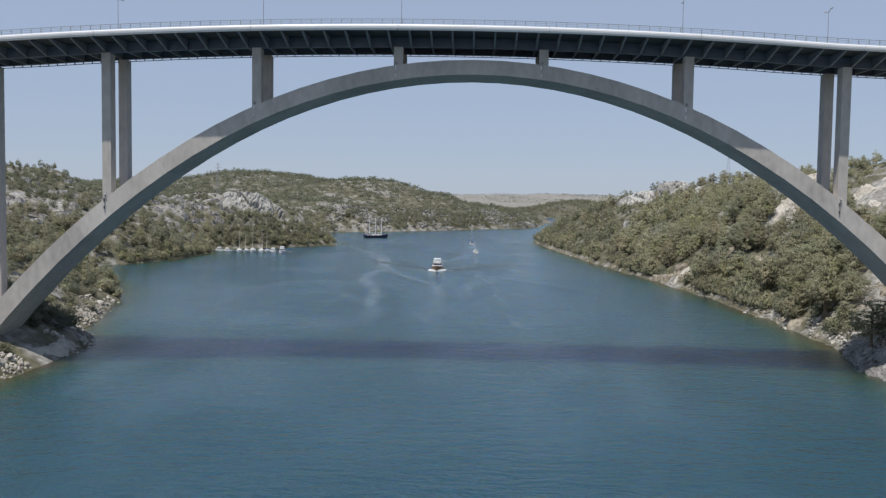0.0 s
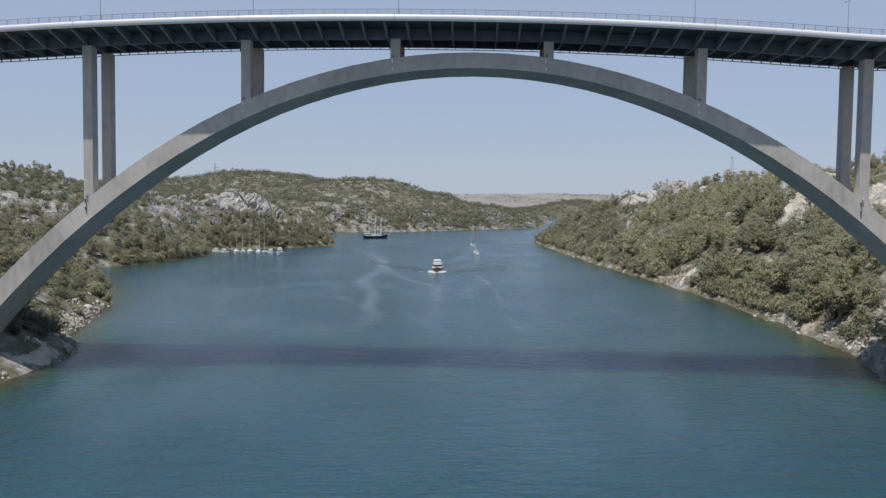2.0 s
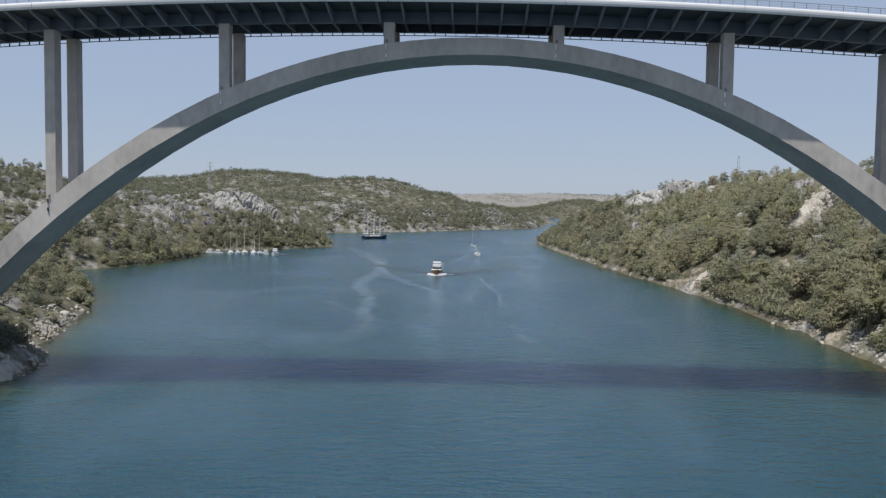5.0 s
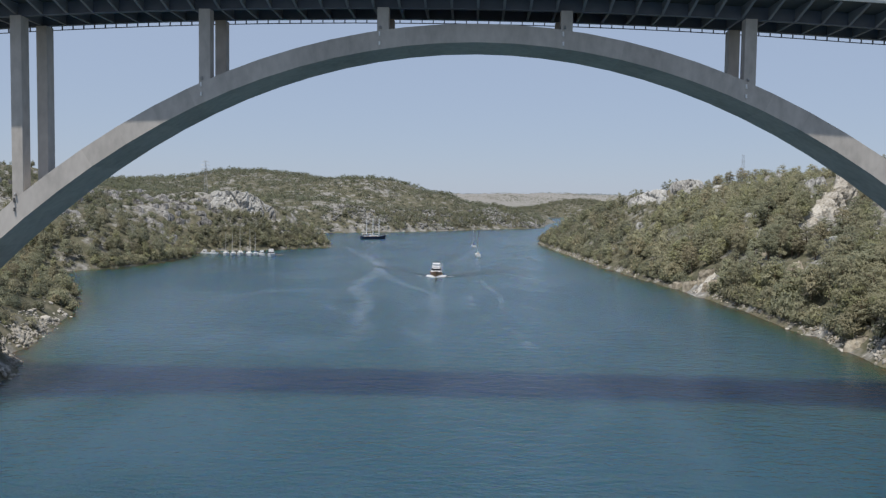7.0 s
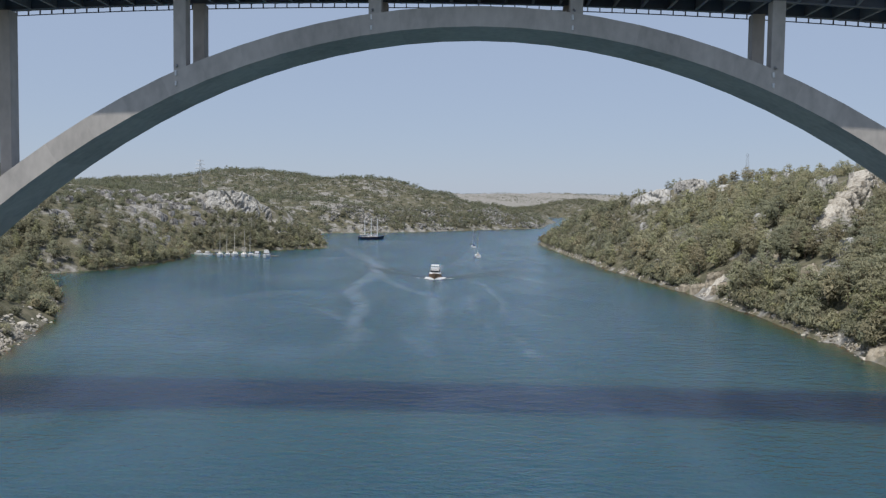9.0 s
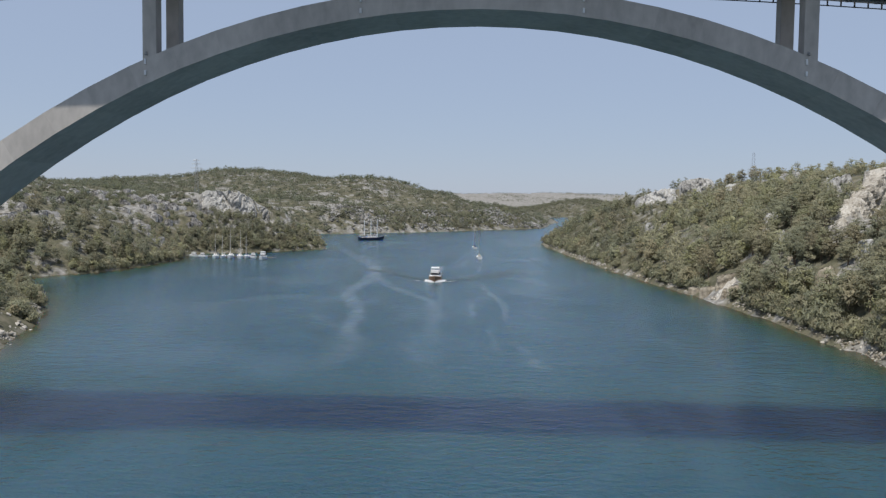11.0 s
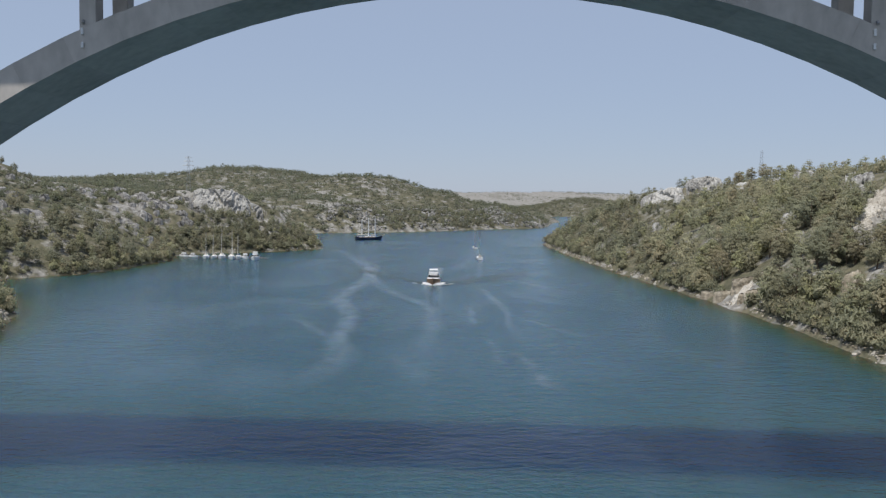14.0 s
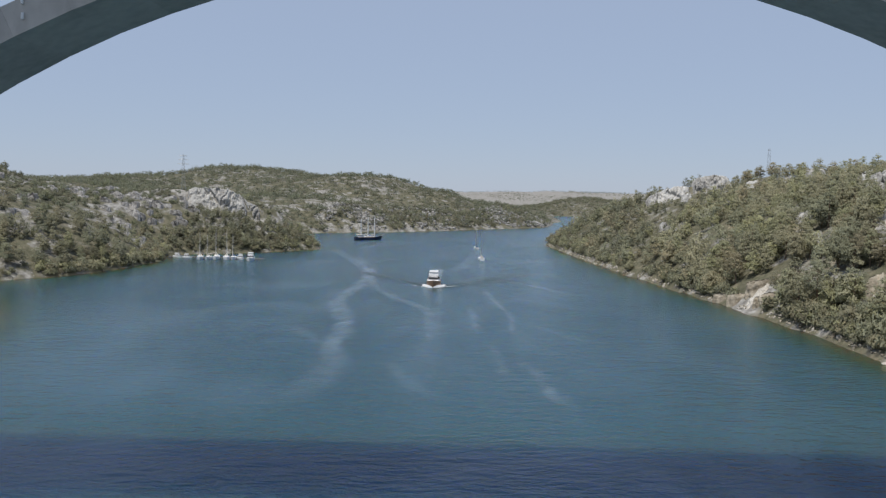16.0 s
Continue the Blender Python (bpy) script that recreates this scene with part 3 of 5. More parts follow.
first.matrix_basis = Matrix.Translation((-160, 0, deck_z(-160)))
for i in range(1, 81):
    x = -160 + STEP * i
    shared("cross_beam", first, Matrix.Translation((x, 0, deck_z(x))), bridge)


def cladding(y, side, drop):
    """Lengths of rounded edge cladding, each reaching over one span, with narrow joints."""
    ends = [-176, -148, -126.5] + [c + 0.4 for c in COLUMNS] + [126, 148, 176]
    for a, b in zip(ends, ends[1:]):
        bm = bmesh.new()
        rows = []
        for k in range(9):
            x = a + 0.05 + (b - a - 0.1) * k / 8
            z = deck_z(x) - drop
            sect = [(-0.2, -1.08), (-0.05, -0.8), (0.0, -0.5), (-0.02, -0.28), (-0.12, -0.08), (-0.36, 0.0), (-0.6, -0.06), (-0.6, -0.3), (-0.34, -1.12)]
            rows.append([(x, y - side * v, z + w) for v, w in sect])
        loft(bm, rows)
        part("edge_cladding", bm, CLADDING, bridge, "pale aluminium edge cladding")


cladding(-6.25, 1, 0.0)
cladding(16.25, -1, 0.35)
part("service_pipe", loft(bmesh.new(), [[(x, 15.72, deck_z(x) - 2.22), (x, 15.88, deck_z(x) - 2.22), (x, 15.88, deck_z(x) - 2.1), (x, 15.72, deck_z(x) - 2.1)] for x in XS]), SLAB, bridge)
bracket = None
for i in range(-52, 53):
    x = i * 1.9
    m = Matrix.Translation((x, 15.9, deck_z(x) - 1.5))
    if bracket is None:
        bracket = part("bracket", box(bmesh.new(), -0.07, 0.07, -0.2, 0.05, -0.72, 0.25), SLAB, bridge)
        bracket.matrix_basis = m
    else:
        shared("bracket", bracket, m, bridge)


def railing(y, drop):
    rail = part("railing", loft(bmesh.new(), [[(x, y - 0.04, deck_z(x) + 0.98 - drop), (x, y + 0.04, deck_z(x) + 0.98 - drop), (x, y + 0.04, deck_z(x) + 1.06 - drop), (x, y - 0.04, deck_z(x) + 1.06 - drop)] for x in XS]), GALVANISED, bridge, "thin grey metal railing")
    for z in (0.35, 0.68):
        part("lower_rail", loft(bmesh.new(), [[(x, y - 0.02, deck_z(x) + z - drop), (x, y + 0.02, deck_z(x) + z - drop), (x, y + 0.02, deck_z(x) + z + 0.04 - drop), (x, y - 0.02, deck_z(x) + z + 0.04 - drop)] for x in XS]), GALVANISED, rail)
    post = None
    for i in range(-52, 44):
        x = i * 1.9
        m = Matrix.Translation((x, y, deck_z(x) - 0.55 - drop))
        if post is None:
            post = part("post", box(bmesh.new(), -0.05, 0.05, -0.05, 0.05, 0, 1.56), GALVANISED, rail)
            post.matrix_basis = m
        else:
            shared("post", post, m, rail)


railing(-5.5, 0.0)
railing(15.5, 0.3)

# drains and brackets where the columns meet the arch
for cx in COLUMNS[1:-1]:
    z = arch_top(cx)
    bm = bmesh.new()
    pipe, say = (GELCOAT, "pale plastic drain pipe") if abs(cx) < 60 else (SLAB, "dark drain pipe")
    part("drain_pipe", tube(bm, (cx - 0.55, -0.14, z - 0.25), (cx - 0.5, -0.16, z - 0.95), 0.15), pipe, bridge, say)
    part("drain_pipe", tube(bmesh.new(), (cx - 0.5, -0.14, z - 1.75), (cx - 0.5, -0.16, z - 2.35), 0.15), pipe, bridge, say)
    part("drain_outlet", tube(bmesh.new(), (cx - 0.35, -0.1, z + 0.55), (cx - 0.3, -0.3, z + 0.2), 0.16), GALVANISED, bridge)

# springing blocks and their skirts
for side in (-1, 1):
    bm = bmesh.new()
    rows = []
    for y, grow in ((-1.6, 0.0), (-1.2, 0.5), (11.2, 0.5), (11.6, 0.0)):
        rows.append([(side * 96.5, y, -1), (side * 96.0, y, 5.5 + grow), (side * 100, y, 11.0 + grow), (side * 112, y, 14.0 + grow), (side * 114, y, -1)])
    loft(bm, rows)
    part("springing_block", bm, CONCRETE_OLD, bridge, "weathered concrete springing block on the bank")


# ---- street lamps on the bridge ----
def street_lamp(x, heads):
    z = deck_z(x) - 0.5
    e = thing("street_lamp", x, 5.0, z, "slim grey steel street lamp standing on the bridge deck", "street lamp", "street lamps on the bridge")
    part("pole", tube(bmesh.new(), (0, 0, 0), (0, 0, 9.0), 0.085, 0.045), GALVANISED, e)
    for s in heads:
        arm = part("arm", tube(bmesh.new(), (0, 0, 8.7), (s * 0.2, s * 1.5, 9.05), 0.05), GALVANISED, e)
        bm = bmesh.new()
        loft(bm, [[(s * 0.2 - w, s * (1.4 + l), 9.05 + h), (s * 0.2 + w, s * (1.4 + l), 9.05 + h), (s * 0.2 + w, s * (1.4 + l), 9.05 + h + t), (s * 0.2 - w, s * (1.4 + l), 9.05 + h + t)]
                  for l, w, h, t in ((0, 0.1, 0, 0.1), (0.3, 0.2, -0.02, 0.2), (0.7, 0.2, 0.0, 0.18), (0.95, 0.08, 0.04, 0.08))])
        part("lamp_head", bm, LAMP_GLASS, arm)


for x in (-99, -71.4, -42, -14.4, 40.9, 69):
    street_lamp(x, (-1, 1))


# ---- bare faces that plants keep off ----
pick = np.random.default_rng(41)
LEFT_CRAGS = []
while len(LEFT_CRAGS) < 115:
    x, y = pick.uniform(-345, -176), pick.uniform(240, 480)
    h, d = (float(v) for v in land(x, y))
    if d > 12 and 9 < h < 43 and fractal(np.array(x), np.array(y), 30, 3) > pick.uniform(0.42, 0.6):
        LEFT_CRAGS.append((x, y, pick.uniform(4, 10), pick.uniform(1.5, 3.6)))
CRAG_LINES = [CLIFF, CREST_LOW, CREST_HIGH, SCAR_LINE] + [[(x - w / 2, y, 0, h), (x + w / 2, y, 0, h)] for x, y, w, h in SMALL + BANKS + LEFT_CRAGS]


def off_crags(x, y):
    """Nothing grows out of the bare faces or close in front of them."""
    free = np.ones(np.shape(x), bool)
    for line in CRAG_LINES:
        sx, sy = [p[0] for p in line], [p[1] for p in line]
        inside = (x > sx[0] - 1.5) & (x < sx[-1] + 1.5)
        ahead = np.interp(x, sx, sy) - y
        free &= ~(inside & (ahead > -3.5) & (ahead < (46 if line in (CREST_LOW, CREST_HIGH) else 25 if line is SCAR_LINE else 11 if len(line) > 2 else 4.5)))
    return free


# ---- plants ----
def unit(v):
    return v / np.maximum(np.linalg.norm(v, axis=-1, keepdims=True), 1e-6)


def tufts(seed, clumps, leaves, width, low, high, size, flat=0.42, shrub=False):
    """Leaf sprays in clumps inside an uneven crown. Returns corners, a lightness and a soft normal for each."""
    r = np.random.default_rng(seed)
    c = []
    lobes = r.random(5) * 6.28
    while len(c) < clumps:
        p = r.uniform(-1, 1, 3)
        a = math.atan2(p[1], p[0])
        reach = 0.8 + 0.14 * math.sin(2 * a + lobes[0]) + 0.14 * math.sin(3 * a + lobes[1]) + 0.06 * math.sin(5 * a + lobes[2])
        zz = p[2]
        fill = 1 - 0.5 * max(zz, 0) if not shrub else 1.0
        rr = math.hypot(p[0], p[1])
        q = (rr / (reach * fill)) ** 2 + zz * zz
        if q < 1 and (q > 0.3 or r.random() < 0.25) and (shrub or rr > 0.3 or zz > -0.3):
            c.append((p[0], p[1], zz))
    c = np.array(c)
    centres = np.stack([c[:, 0] * width / 2, c[:, 1] * width / 2, low + (c[:, 2] + 1) / 2 * (high - low)], 1)
    radius = width * r.uniform(0.6, 1.15, clumps) / clumps**0.42
    heart = np.array((0, 0, low + 0.3 * (high - low)))
    spread = np.array((width / 2, width / 2, (high - low) / 2))
    light = r.random(clumps)
    whole = unit((centres - heart) / spread)
    mid, rad = np.repeat(centres, leaves, 0), np.repeat(radius, leaves)
    d = unit(r.normal(size=(clumps * leaves, 3)))
    d[:, 2] = np.abs(d[:, 2]) * np.where(r.random(len(d)) < 0.75, 1, -1)
    at = mid + d * (rad * r.uniform(0.45, 1.05, len(d)))[:, None] * np.array((1, 1, flat))
    n = unit(0.5 * d + 0.5 * np.repeat(whole, leaves, 0) + 0.55 * r.normal(size=d.shape))
    u = unit(np.cross(n, r.normal(size=d.shape)))
    w = np.cross(n, u)
    s = (0.92 * size * r.uniform(0.6, 1.3, len(d)))[:, None]
    tri = np.stack([at + 1.1 * u * s, at + (-0.9 * u + 0.3 * w) * s, at + (-0.8 * u - 0.3 * w) * s], 1).reshape(-1, 3)
    soft = np.repeat(unit(0.5 * d + 0.45 * np.repeat(whole, leaves, 0) + 0.08 * r.normal(size=d.shape) + np.array((0, 0, 0.35))), 3, 0)
    tri[:, 2] = np.maximum(tri[:, 2], 0.02)
    return tri, np.repeat(np.repeat(light, leaves), 3), soft


def limbs(seed, high, girth, spread):
    r = random.Random(seed)
    bm = bmesh.new()
    lean = Vector((r.uniform(-0.5, 0.5), r.uniform(-0.5, 0.5), 0))
    knee, top = Vector((0, 0, high * 0.4)) + lean * 0.5, Vector((0, 0, high * 0.85)) + lean
    tube(bm, (0, 0, -0.6), knee, girth, girth * 0.7)
    tube(bm, knee, top, girth * 0.7, girth * 0.2)
    for k in range(6):
        f = 0.3 + 0.11 * k
        base = knee.lerp(top, (f - 0.3) / 0.7) if f > 0.4 else Vector((0, 0, 0)).lerp(knee, f / 0.4)
        a = k * 2.4 + r.random()
        tube(bm, base, base + Vector((math.cos(a), math.sin(a), 0.45)) * spread * r.uniform(0.6, 1), girth * 0.35, girth * 0.08, 5)
    return bm


def tree_kind(name, seed, crown, girth, mat, label, group):
    """A plant with trunk and crown, to be copied."""
    width, low, high, clumps, leaves, size, shrub = crown
    e = thing(name, 0, 0, 0, label, "tree" if not shrub else "shrub", group)
    part("trunk", limbs(seed, high, girth, width * 0.35), BARK, e)
    co, light, soft = tufts(seed, clumps, leaves, width, low, high, size, shrub=shrub)
    crown = raw_mesh("crown", co, np.arange(len(co)).reshape(-1, 3), mat, e, normals=soft)
    attribute(crown, "tint", 0.4 + 0.22 * light)
    attribute(crown, "dry", 2 + 0 * light)
    return e


def scatter(n, x0, x1, y0, y1, seed, test, near=1.5):
    """Places on land where test(x, y, height, inland, chance) allows a plant."""
    r = np.random.default_rng(seed)
    x, y = r.uniform(x0, x1, n), r.uniform(y0, y1, n)
    h, d = land(x, y)
    keep = (d > near) & test(x, y, h, d, r.random(n)) & off_crags(x, y)
    return np.stack([x, y, h], 1)[keep], d[keep]


def clear_of_bridge(x, y, pad=0.0):
    """Nothing grows into the arch, the columns or the blocks."""
    under = (y > -2.5 - pad) & (y < 12.5 + pad)
    scree = (x > 0.488 * (y + 162) - 7) & (x < 124) & (y > -20) & (y < 74)
    return ~(under & (np.abs(x) < 116 + pad)) & ~(scree & (pad > 1))


def wood(name, spots, kinds, mat, label, category, seed, sizes, tones=(0.0, 1.0)):
    """Many plants as one mesh: each is a kind turned, sized and set on the ground."""
    r = np.random.default_rng(seed)
    all_co, all_tint, all_soft, all_dry = [], [], [], []
    pick = r.integers(0, len(kinds), len(spots))
    turn, size = r.uniform(0, 6.28, len(spots)), r.uniform(*sizes, len(spots))
    size = size * np.where((spots[:, 2] > 36) & (spots[:, 1] < 700), np.where((spots[:, 0] > 0) & (spots[:, 1] < 260), 0.52, 0.75), 1.0) * np.where((np.abs(spots[:, 0] - 126) < 34) & (np.abs(spots[:, 1] - 400) < 74), 0.6, 1.0)
    tone = r.uniform(*tones, len(spots))
    for k, (co, light, soft) in enumerate(kinds):
        ids = np.nonzero(pick == k)[0]
        c, s = np.cos(turn[ids])[:, None], np.sin(turn[ids])[:, None]
        sc = size[ids][:, None]
        x, y = co[None, :, 0], co[None, :, 1]
        tall = r.uniform(0.85, 1.4, len(ids))[:, None]
        out = np.stack([(x * c - y * s) * sc + spots[ids, 0:1], (x * s + y * c) * sc + spots[ids, 1:2], co[None, :, 2] * sc * tall + spots[ids, 2:3] - 0.25], 2)
        all_co.append(out.reshape(-1, 3))
        u, v = soft[None, :, 0], soft[None, :, 1]
        all_soft.append(np.stack([u * c - v * s, u * s + v * c, soft[None, :, 2] + 0 * u * c], 2).reshape(-1, 3))
        all_dry.append((r.random(len(ids))[:, None] + 0 * light[None, :]).ravel())
        all_tint.append((0.08 + 0.75 * tone[ids][:, None] + 0.14 * light[None, :]).ravel())
    co = np.concatenate(all_co)
    ob = raw_mesh(name, co, np.arange(len(co)).reshape(-1, 3), mat, normals=np.concatenate(all_soft))
    attribute(ob, "tint", np.concatenate(all_tint))
    attribute(ob, "dry", np.concatenate(all_dry))
    return tagged(ob, label, category, kind="stuff")


# near trees, each a thing
PINE_LABEL = "green Aleppo pine with an uneven crown on the bank"
BUSH_LABEL = "dense olive-green maquis bush above the rocky shore"
pines = [tree_kind("pine_tree", 20 + k, (w, lo, hi, 105, 21, 0.25, False), 0.2, PINE, PINE_LABEL, "pines on the banks") for k, (w, lo, hi) in enumerate(((6.0, 1.6, 7.4), (5.0, 1.4, 8.2), (6.8, 2.0, 6.8), (4.4, 1.2, 6.8)))]
bushes = [tree_kind("maquis_bush", 40 + k, (w, 0.1, hi, 90, 13, 0.24, True), 0.1, MAQUIS, BUSH_LABEL, "bushes on the banks") for k, (w, hi) in enumerate(((4.2, 2.8), (5.0, 3.4), (3.4, 2.4)))]
near_r, _ = scatter(900, 86, 160, 15, 235, 5, lambda x, y, h, d, c: clear_of_bridge(x, y, 2) & (d > 2.5) & (d < 46) & (c > 1.1 * bare_rock(x, y)) & (c < 0.62))
near_l, _ = scatter(1200, -190, -86, -32, 230, 6, lambda x, y, h, d, c: clear_of_bridge(x, y, 2) & (d > np.where(y < 100, 4.6, 3)) & (d < 40) & (c < 0.5))
thicket, _ = scatter(700, -114, -91, 13, 32, 7, lambda x, y, h, d, c: clear_of_bridge(x, y, 0.5) & (d > 3.6) & (c < 0.4))
rr = random.Random(3)
used = set()
for spots, pine_share in ((near_r[:165], 0.8), (near_l[:180], 0.35), (thicket[:48], 0.1)):
    for x, y, h in spots:
        kinds = pines if rr.random() < (0.06 if x < 0 and y < 100 else pine_share) else bushes
        k = rr.randrange(len(kinds))
        s = rr.uniform(0.75, 1.15) * ((1.75 if y < 110 else 1.45) if kinds is pines and x > 0 else 1.0)
        src = kinds[k]
        m = pose(x, y, h - 0.2, 0, 0, rr.uniform(0, 360)) @ Matrix.Diagonal((s, s, s * rr.uniform(0.9, 1.15), 1))
        if id(src) not in used:
            used.add(id(src))
            src.matrix_basis = m
        else:
            o = copy_thing(src, m)
            o.scale = m.to_scale()

# a pine in the shade of the bridge, and round-crowned pines along the wooded crest
for x, y, s in ((88, 22, 1.55), (91.5, 24, 1.2), (108, 152, 1.2), (112.5, 156.5, 1.0), (115.5, 150, 1.25), (105.5, 158, 0.9), (111, 147, 0.8), (118, 158, 1.0), (93, 72, 1.2), (96.5, 69, 1.35), (97, 61, 1.1), (100, 58, 1.3), (154, 428, 1.35), (159.5, 426, 1.6), (163, 430, 1.3), (168.5, 431, 1.4), (176, 430, 1.4), (189, 424, 1.4), (193, 428, 1.5), (199, 420, 1.55), (206, 416, 1.4), (182, 436, 1.3), (213, 405, 1.45), (222, 398, 1.5), (186, 432, 1.5), (203, 410, 1.4)):
    z = float(land([x], [y])[0][0])
    copy_thing(pines[rr.randrange(len(pines))], pose(x, y, z - (2.2 if y > 300 else 0.3), 0, 0, rr.uniform(0, 360))).scale = (s * 1.15, s * 1.15, s * (1.1 if y > 300 else 0.95))

for x, y, s in ((-90.6, -3.4, 0.8), (-93.5, -5.5, 1.0), (-96, -4, 1.1)):
    copy_thing(bushes[rr.randrange(len(bushes))], pose(x, y, float(land([x], [y])[0][0]) - 0.2, 0, 0, rr.uniform(0, 360))).scale = (s, s, s)

# the rest of the woods
pine_forms = [tufts(60 + k, 40, 15, w, lo, hi, 0.45) for k, (w, lo, hi) in enumerate(((6.0, 0.8, 7.3), (5.2, 0.6, 8.0), (6.6, 1.0, 6.6), (4.8, 0.5, 6.4)))]
bush_forms = [tufts(80 + k, 18, 7, w, 0.1, hi, 0.6, shrub=True) for k, (w, hi) in enumerate(((4.4, 3.0), (5.2, 3.6), (3.6, 2.4)))]
thin_forms = [tufts(70 + k, 24, 9, w, lo, hi, 0.66) for k, (w, lo, hi) in enumerate(((6.0, 0.8, 7.3), (5.2, 0.6, 8.0), (6.6, 1.0, 6.6), (4.8, 0.5, 6.4)))]
far_forms = [tufts(90 + k, 5, 5, w, 0.1, hi, 1.05, shrub=True) for k, (w, hi) in enumerate(((5.0, 3.4), (6.2, 4.2), (4.2, 3.0)))]
slope_r, _ = scatter(11000, 54, 300, -40, 690, 11, lambda x, y, h, d, c: clear_of_bridge(x, y, 2) & (d < 95) & (d > 1.8) & (c > 1.15 * bare_rock(x, y) + 0.12 * (fractal(x, y, 30, 3) > 0.56)) & ~((d < 46) & (y < 235) & (c > 0.95)))
near_wood = slope_r[:1500, 1] < 330
wood("pine_wood", slope_r[:1500][near_wood], pine_forms, PINE, "thick green pine wood over the steep slope", "woodland", 12, (0.75, 1.4))
wood("pine_wood", slope_r[:2100][slope_r[:2100, 1] >= 330], thin_forms, PINE, "green pine wood further along the slope", "woodland", 23, (0.55, 1.15))
slope_l, _ = scatter(15000, -430, -90, 8, 640, 13, lambda x, y, h, d, c: clear_of_bridge(x, y, 2) & (d < 135) & (d > 1.8) & (c > 1.1 * bare_rock(x, y)) & (c > np.clip((fractal(x, y, 26, 3) - 0.48) * 4, 0, 0.85) * np.clip((d - 18) / 25, 0, 1)) & ~((d < 40) & (y < 230) & (c > 0.6)))
lower = slope_l[:, 2] < np.where(slope_l[:, 1] < 345, 19, 13)
low_l, up_l = slope_l[lower], slope_l[~lower]
wood("shore_wood", low_l[:780], thin_forms + bush_forms, PINE, "dark green mixed wood along the shore", "woodland", 14, (0.4, 0.85), (0.0, 0.6))
wood("maquis", up_l[:2300], bush_forms, MAQUIS, "olive-green maquis between limestone outcrops", "shrubs", 15, (0.45, 1.05))
hill, _ = scatter(21000, -620, 110, 690, 1330, 16, lambda x, y, h, d, c: c > np.clip((fractal(x, y, 40, 3) - 0.5) * 5, 0, 0.75) * np.clip(1.6 - h / 36, 0.1, 1))
wood("far_maquis", hill[:7400], far_forms, MAQUIS, "scrub and low trees over the far hill", "shrubs", 17, (0.8, 1.5), (-0.2, 0.34))
flank, _ = scatter(5000, -160, 112, 730, 1100, 51, lambda x, y, h, d, c: (d < 60) & (d > 2) & (c < 0.5 * (fractal(x, y, 26, 3) < 0.52)))
wood("far_trees", flank[:300], thin_forms, PINE, "dark low trees between pale rocks on the far bank", "woodland", 52, (0.5, 0.95), (0.0, 0.45))
back, _ = scatter(6000, -300, 800, 1330, 2500, 18, lambda x, y, h, d, c: c > np.clip((y - 2050) / 250, 0, 1.0))
wood("distant_wood", back[:1500], far_forms, MAQUIS, "distant scrub-covered ridge", "woodland", 19, (1.1, 2.0), (-0.1, 0.35))
rise_wood, _ = scatter(5000, 110, 470, 1770, 2200, 53, lambda x, y, h, d, c: c < 0.75)
wood("distant_wood", rise_wood[:1500], far_forms, PINE, "dark wooded rise beyond the bay", "woodland", 54, (1.0, 1.9), (-0.1, 0.3))
ridge_far, _ = scatter(14000, -300, 1100, 2350, 3500, 24, lambda x, y, h, d, c: c < np.clip((fractal(x, y, 130, 3) - 0.47) * 5, 0.03, 0.8))
wood("ridge_scrub", ridge_far[:2300], far_forms, MAQUIS, "patchy scrub over the pale distant ridge", "shrubs", 25, (0.6, 1.3), (0.0, 0.4))
dark, _ = scatter(1500, -250, -165, 200, 315, 26, lambda x, y, h, d, c: (d > 3) & (h < 26) & (c < 0.5))
wood("pine_wood", dark[:100], pine_forms, PINE, "tall dark pines at the foot of the slope", "woodland", 27, (0.8, 1.25), (0.0, 0.25))

skyline, _ = scatter(3000, -345, -240, 300, 470, 61, lambda x, y, h, d, c: (h > 41) & (c < 0.4))
wood("ridge_trees", skyline[:80], pine_forms, PINE, "dark trees along the skyline of the stony ridge", "woodland", 62, (0.55, 0.95), (0.0, 0.4))
upper, _ = scatter(4000, -330, -225, 270, 420, 63, lambda x, y, h, d, c: (h > 22) & (c < 0.5))
wood("maquis", upper[:360], bush_forms, MAQUIS, "thick maquis on the upper slope of the stony ridge", "shrubs", 64, (0.5, 1.0), (0.0, 0.7))
ledge_bush, _ = scatter(1500, -245, -186, 420, 478, 55, lambda x, y, h, d, c: c < 0.3)
wood("maquis", ledge_bush[:190], bush_forms, MAQUIS, "low grey-green bushes on the stony slope beside the cliff", "shrubs", 56, (0.35, 0.8), (0.0, 0.8))
fringe, _ = scatter(60000, -200, 96, 30, 600, 21, lambda x, y, h, d, c: (d < 4.0) & (d > 0.1) & (c > 0.9 * bare_rock(x, y)) & ((x < 0) | ((y > 60) & (d > 1.4))) & ((x > 0) | (y > 105)) & (fractal(x, y, 18, 2) > 0.33), 0.2)
wood("shore_scrub", fringe[:760], bush_forms, PINE, "green scrub overhanging the shoreline rocks", "shrubs", 22, (0.6, 1.25))

right_fringe, _ = scatter(20000, 78, 100, 14, 330, 28, lambda x, y, h, d, c: clear_of_bridge(x, y, 2) & (d < 5.5) & (d > 1.5) & (c < 0.6) & (c > 0.8 * bare_rock(x, y)) & (fractal(x, y, 14, 2) > 0.33), 0.3)
wood("shore_scrub", right_fringe[:560], bush_forms, PINE, "green scrub overhanging the rocks of the wooded bank", "shrubs", 29, (0.45, 1.1))

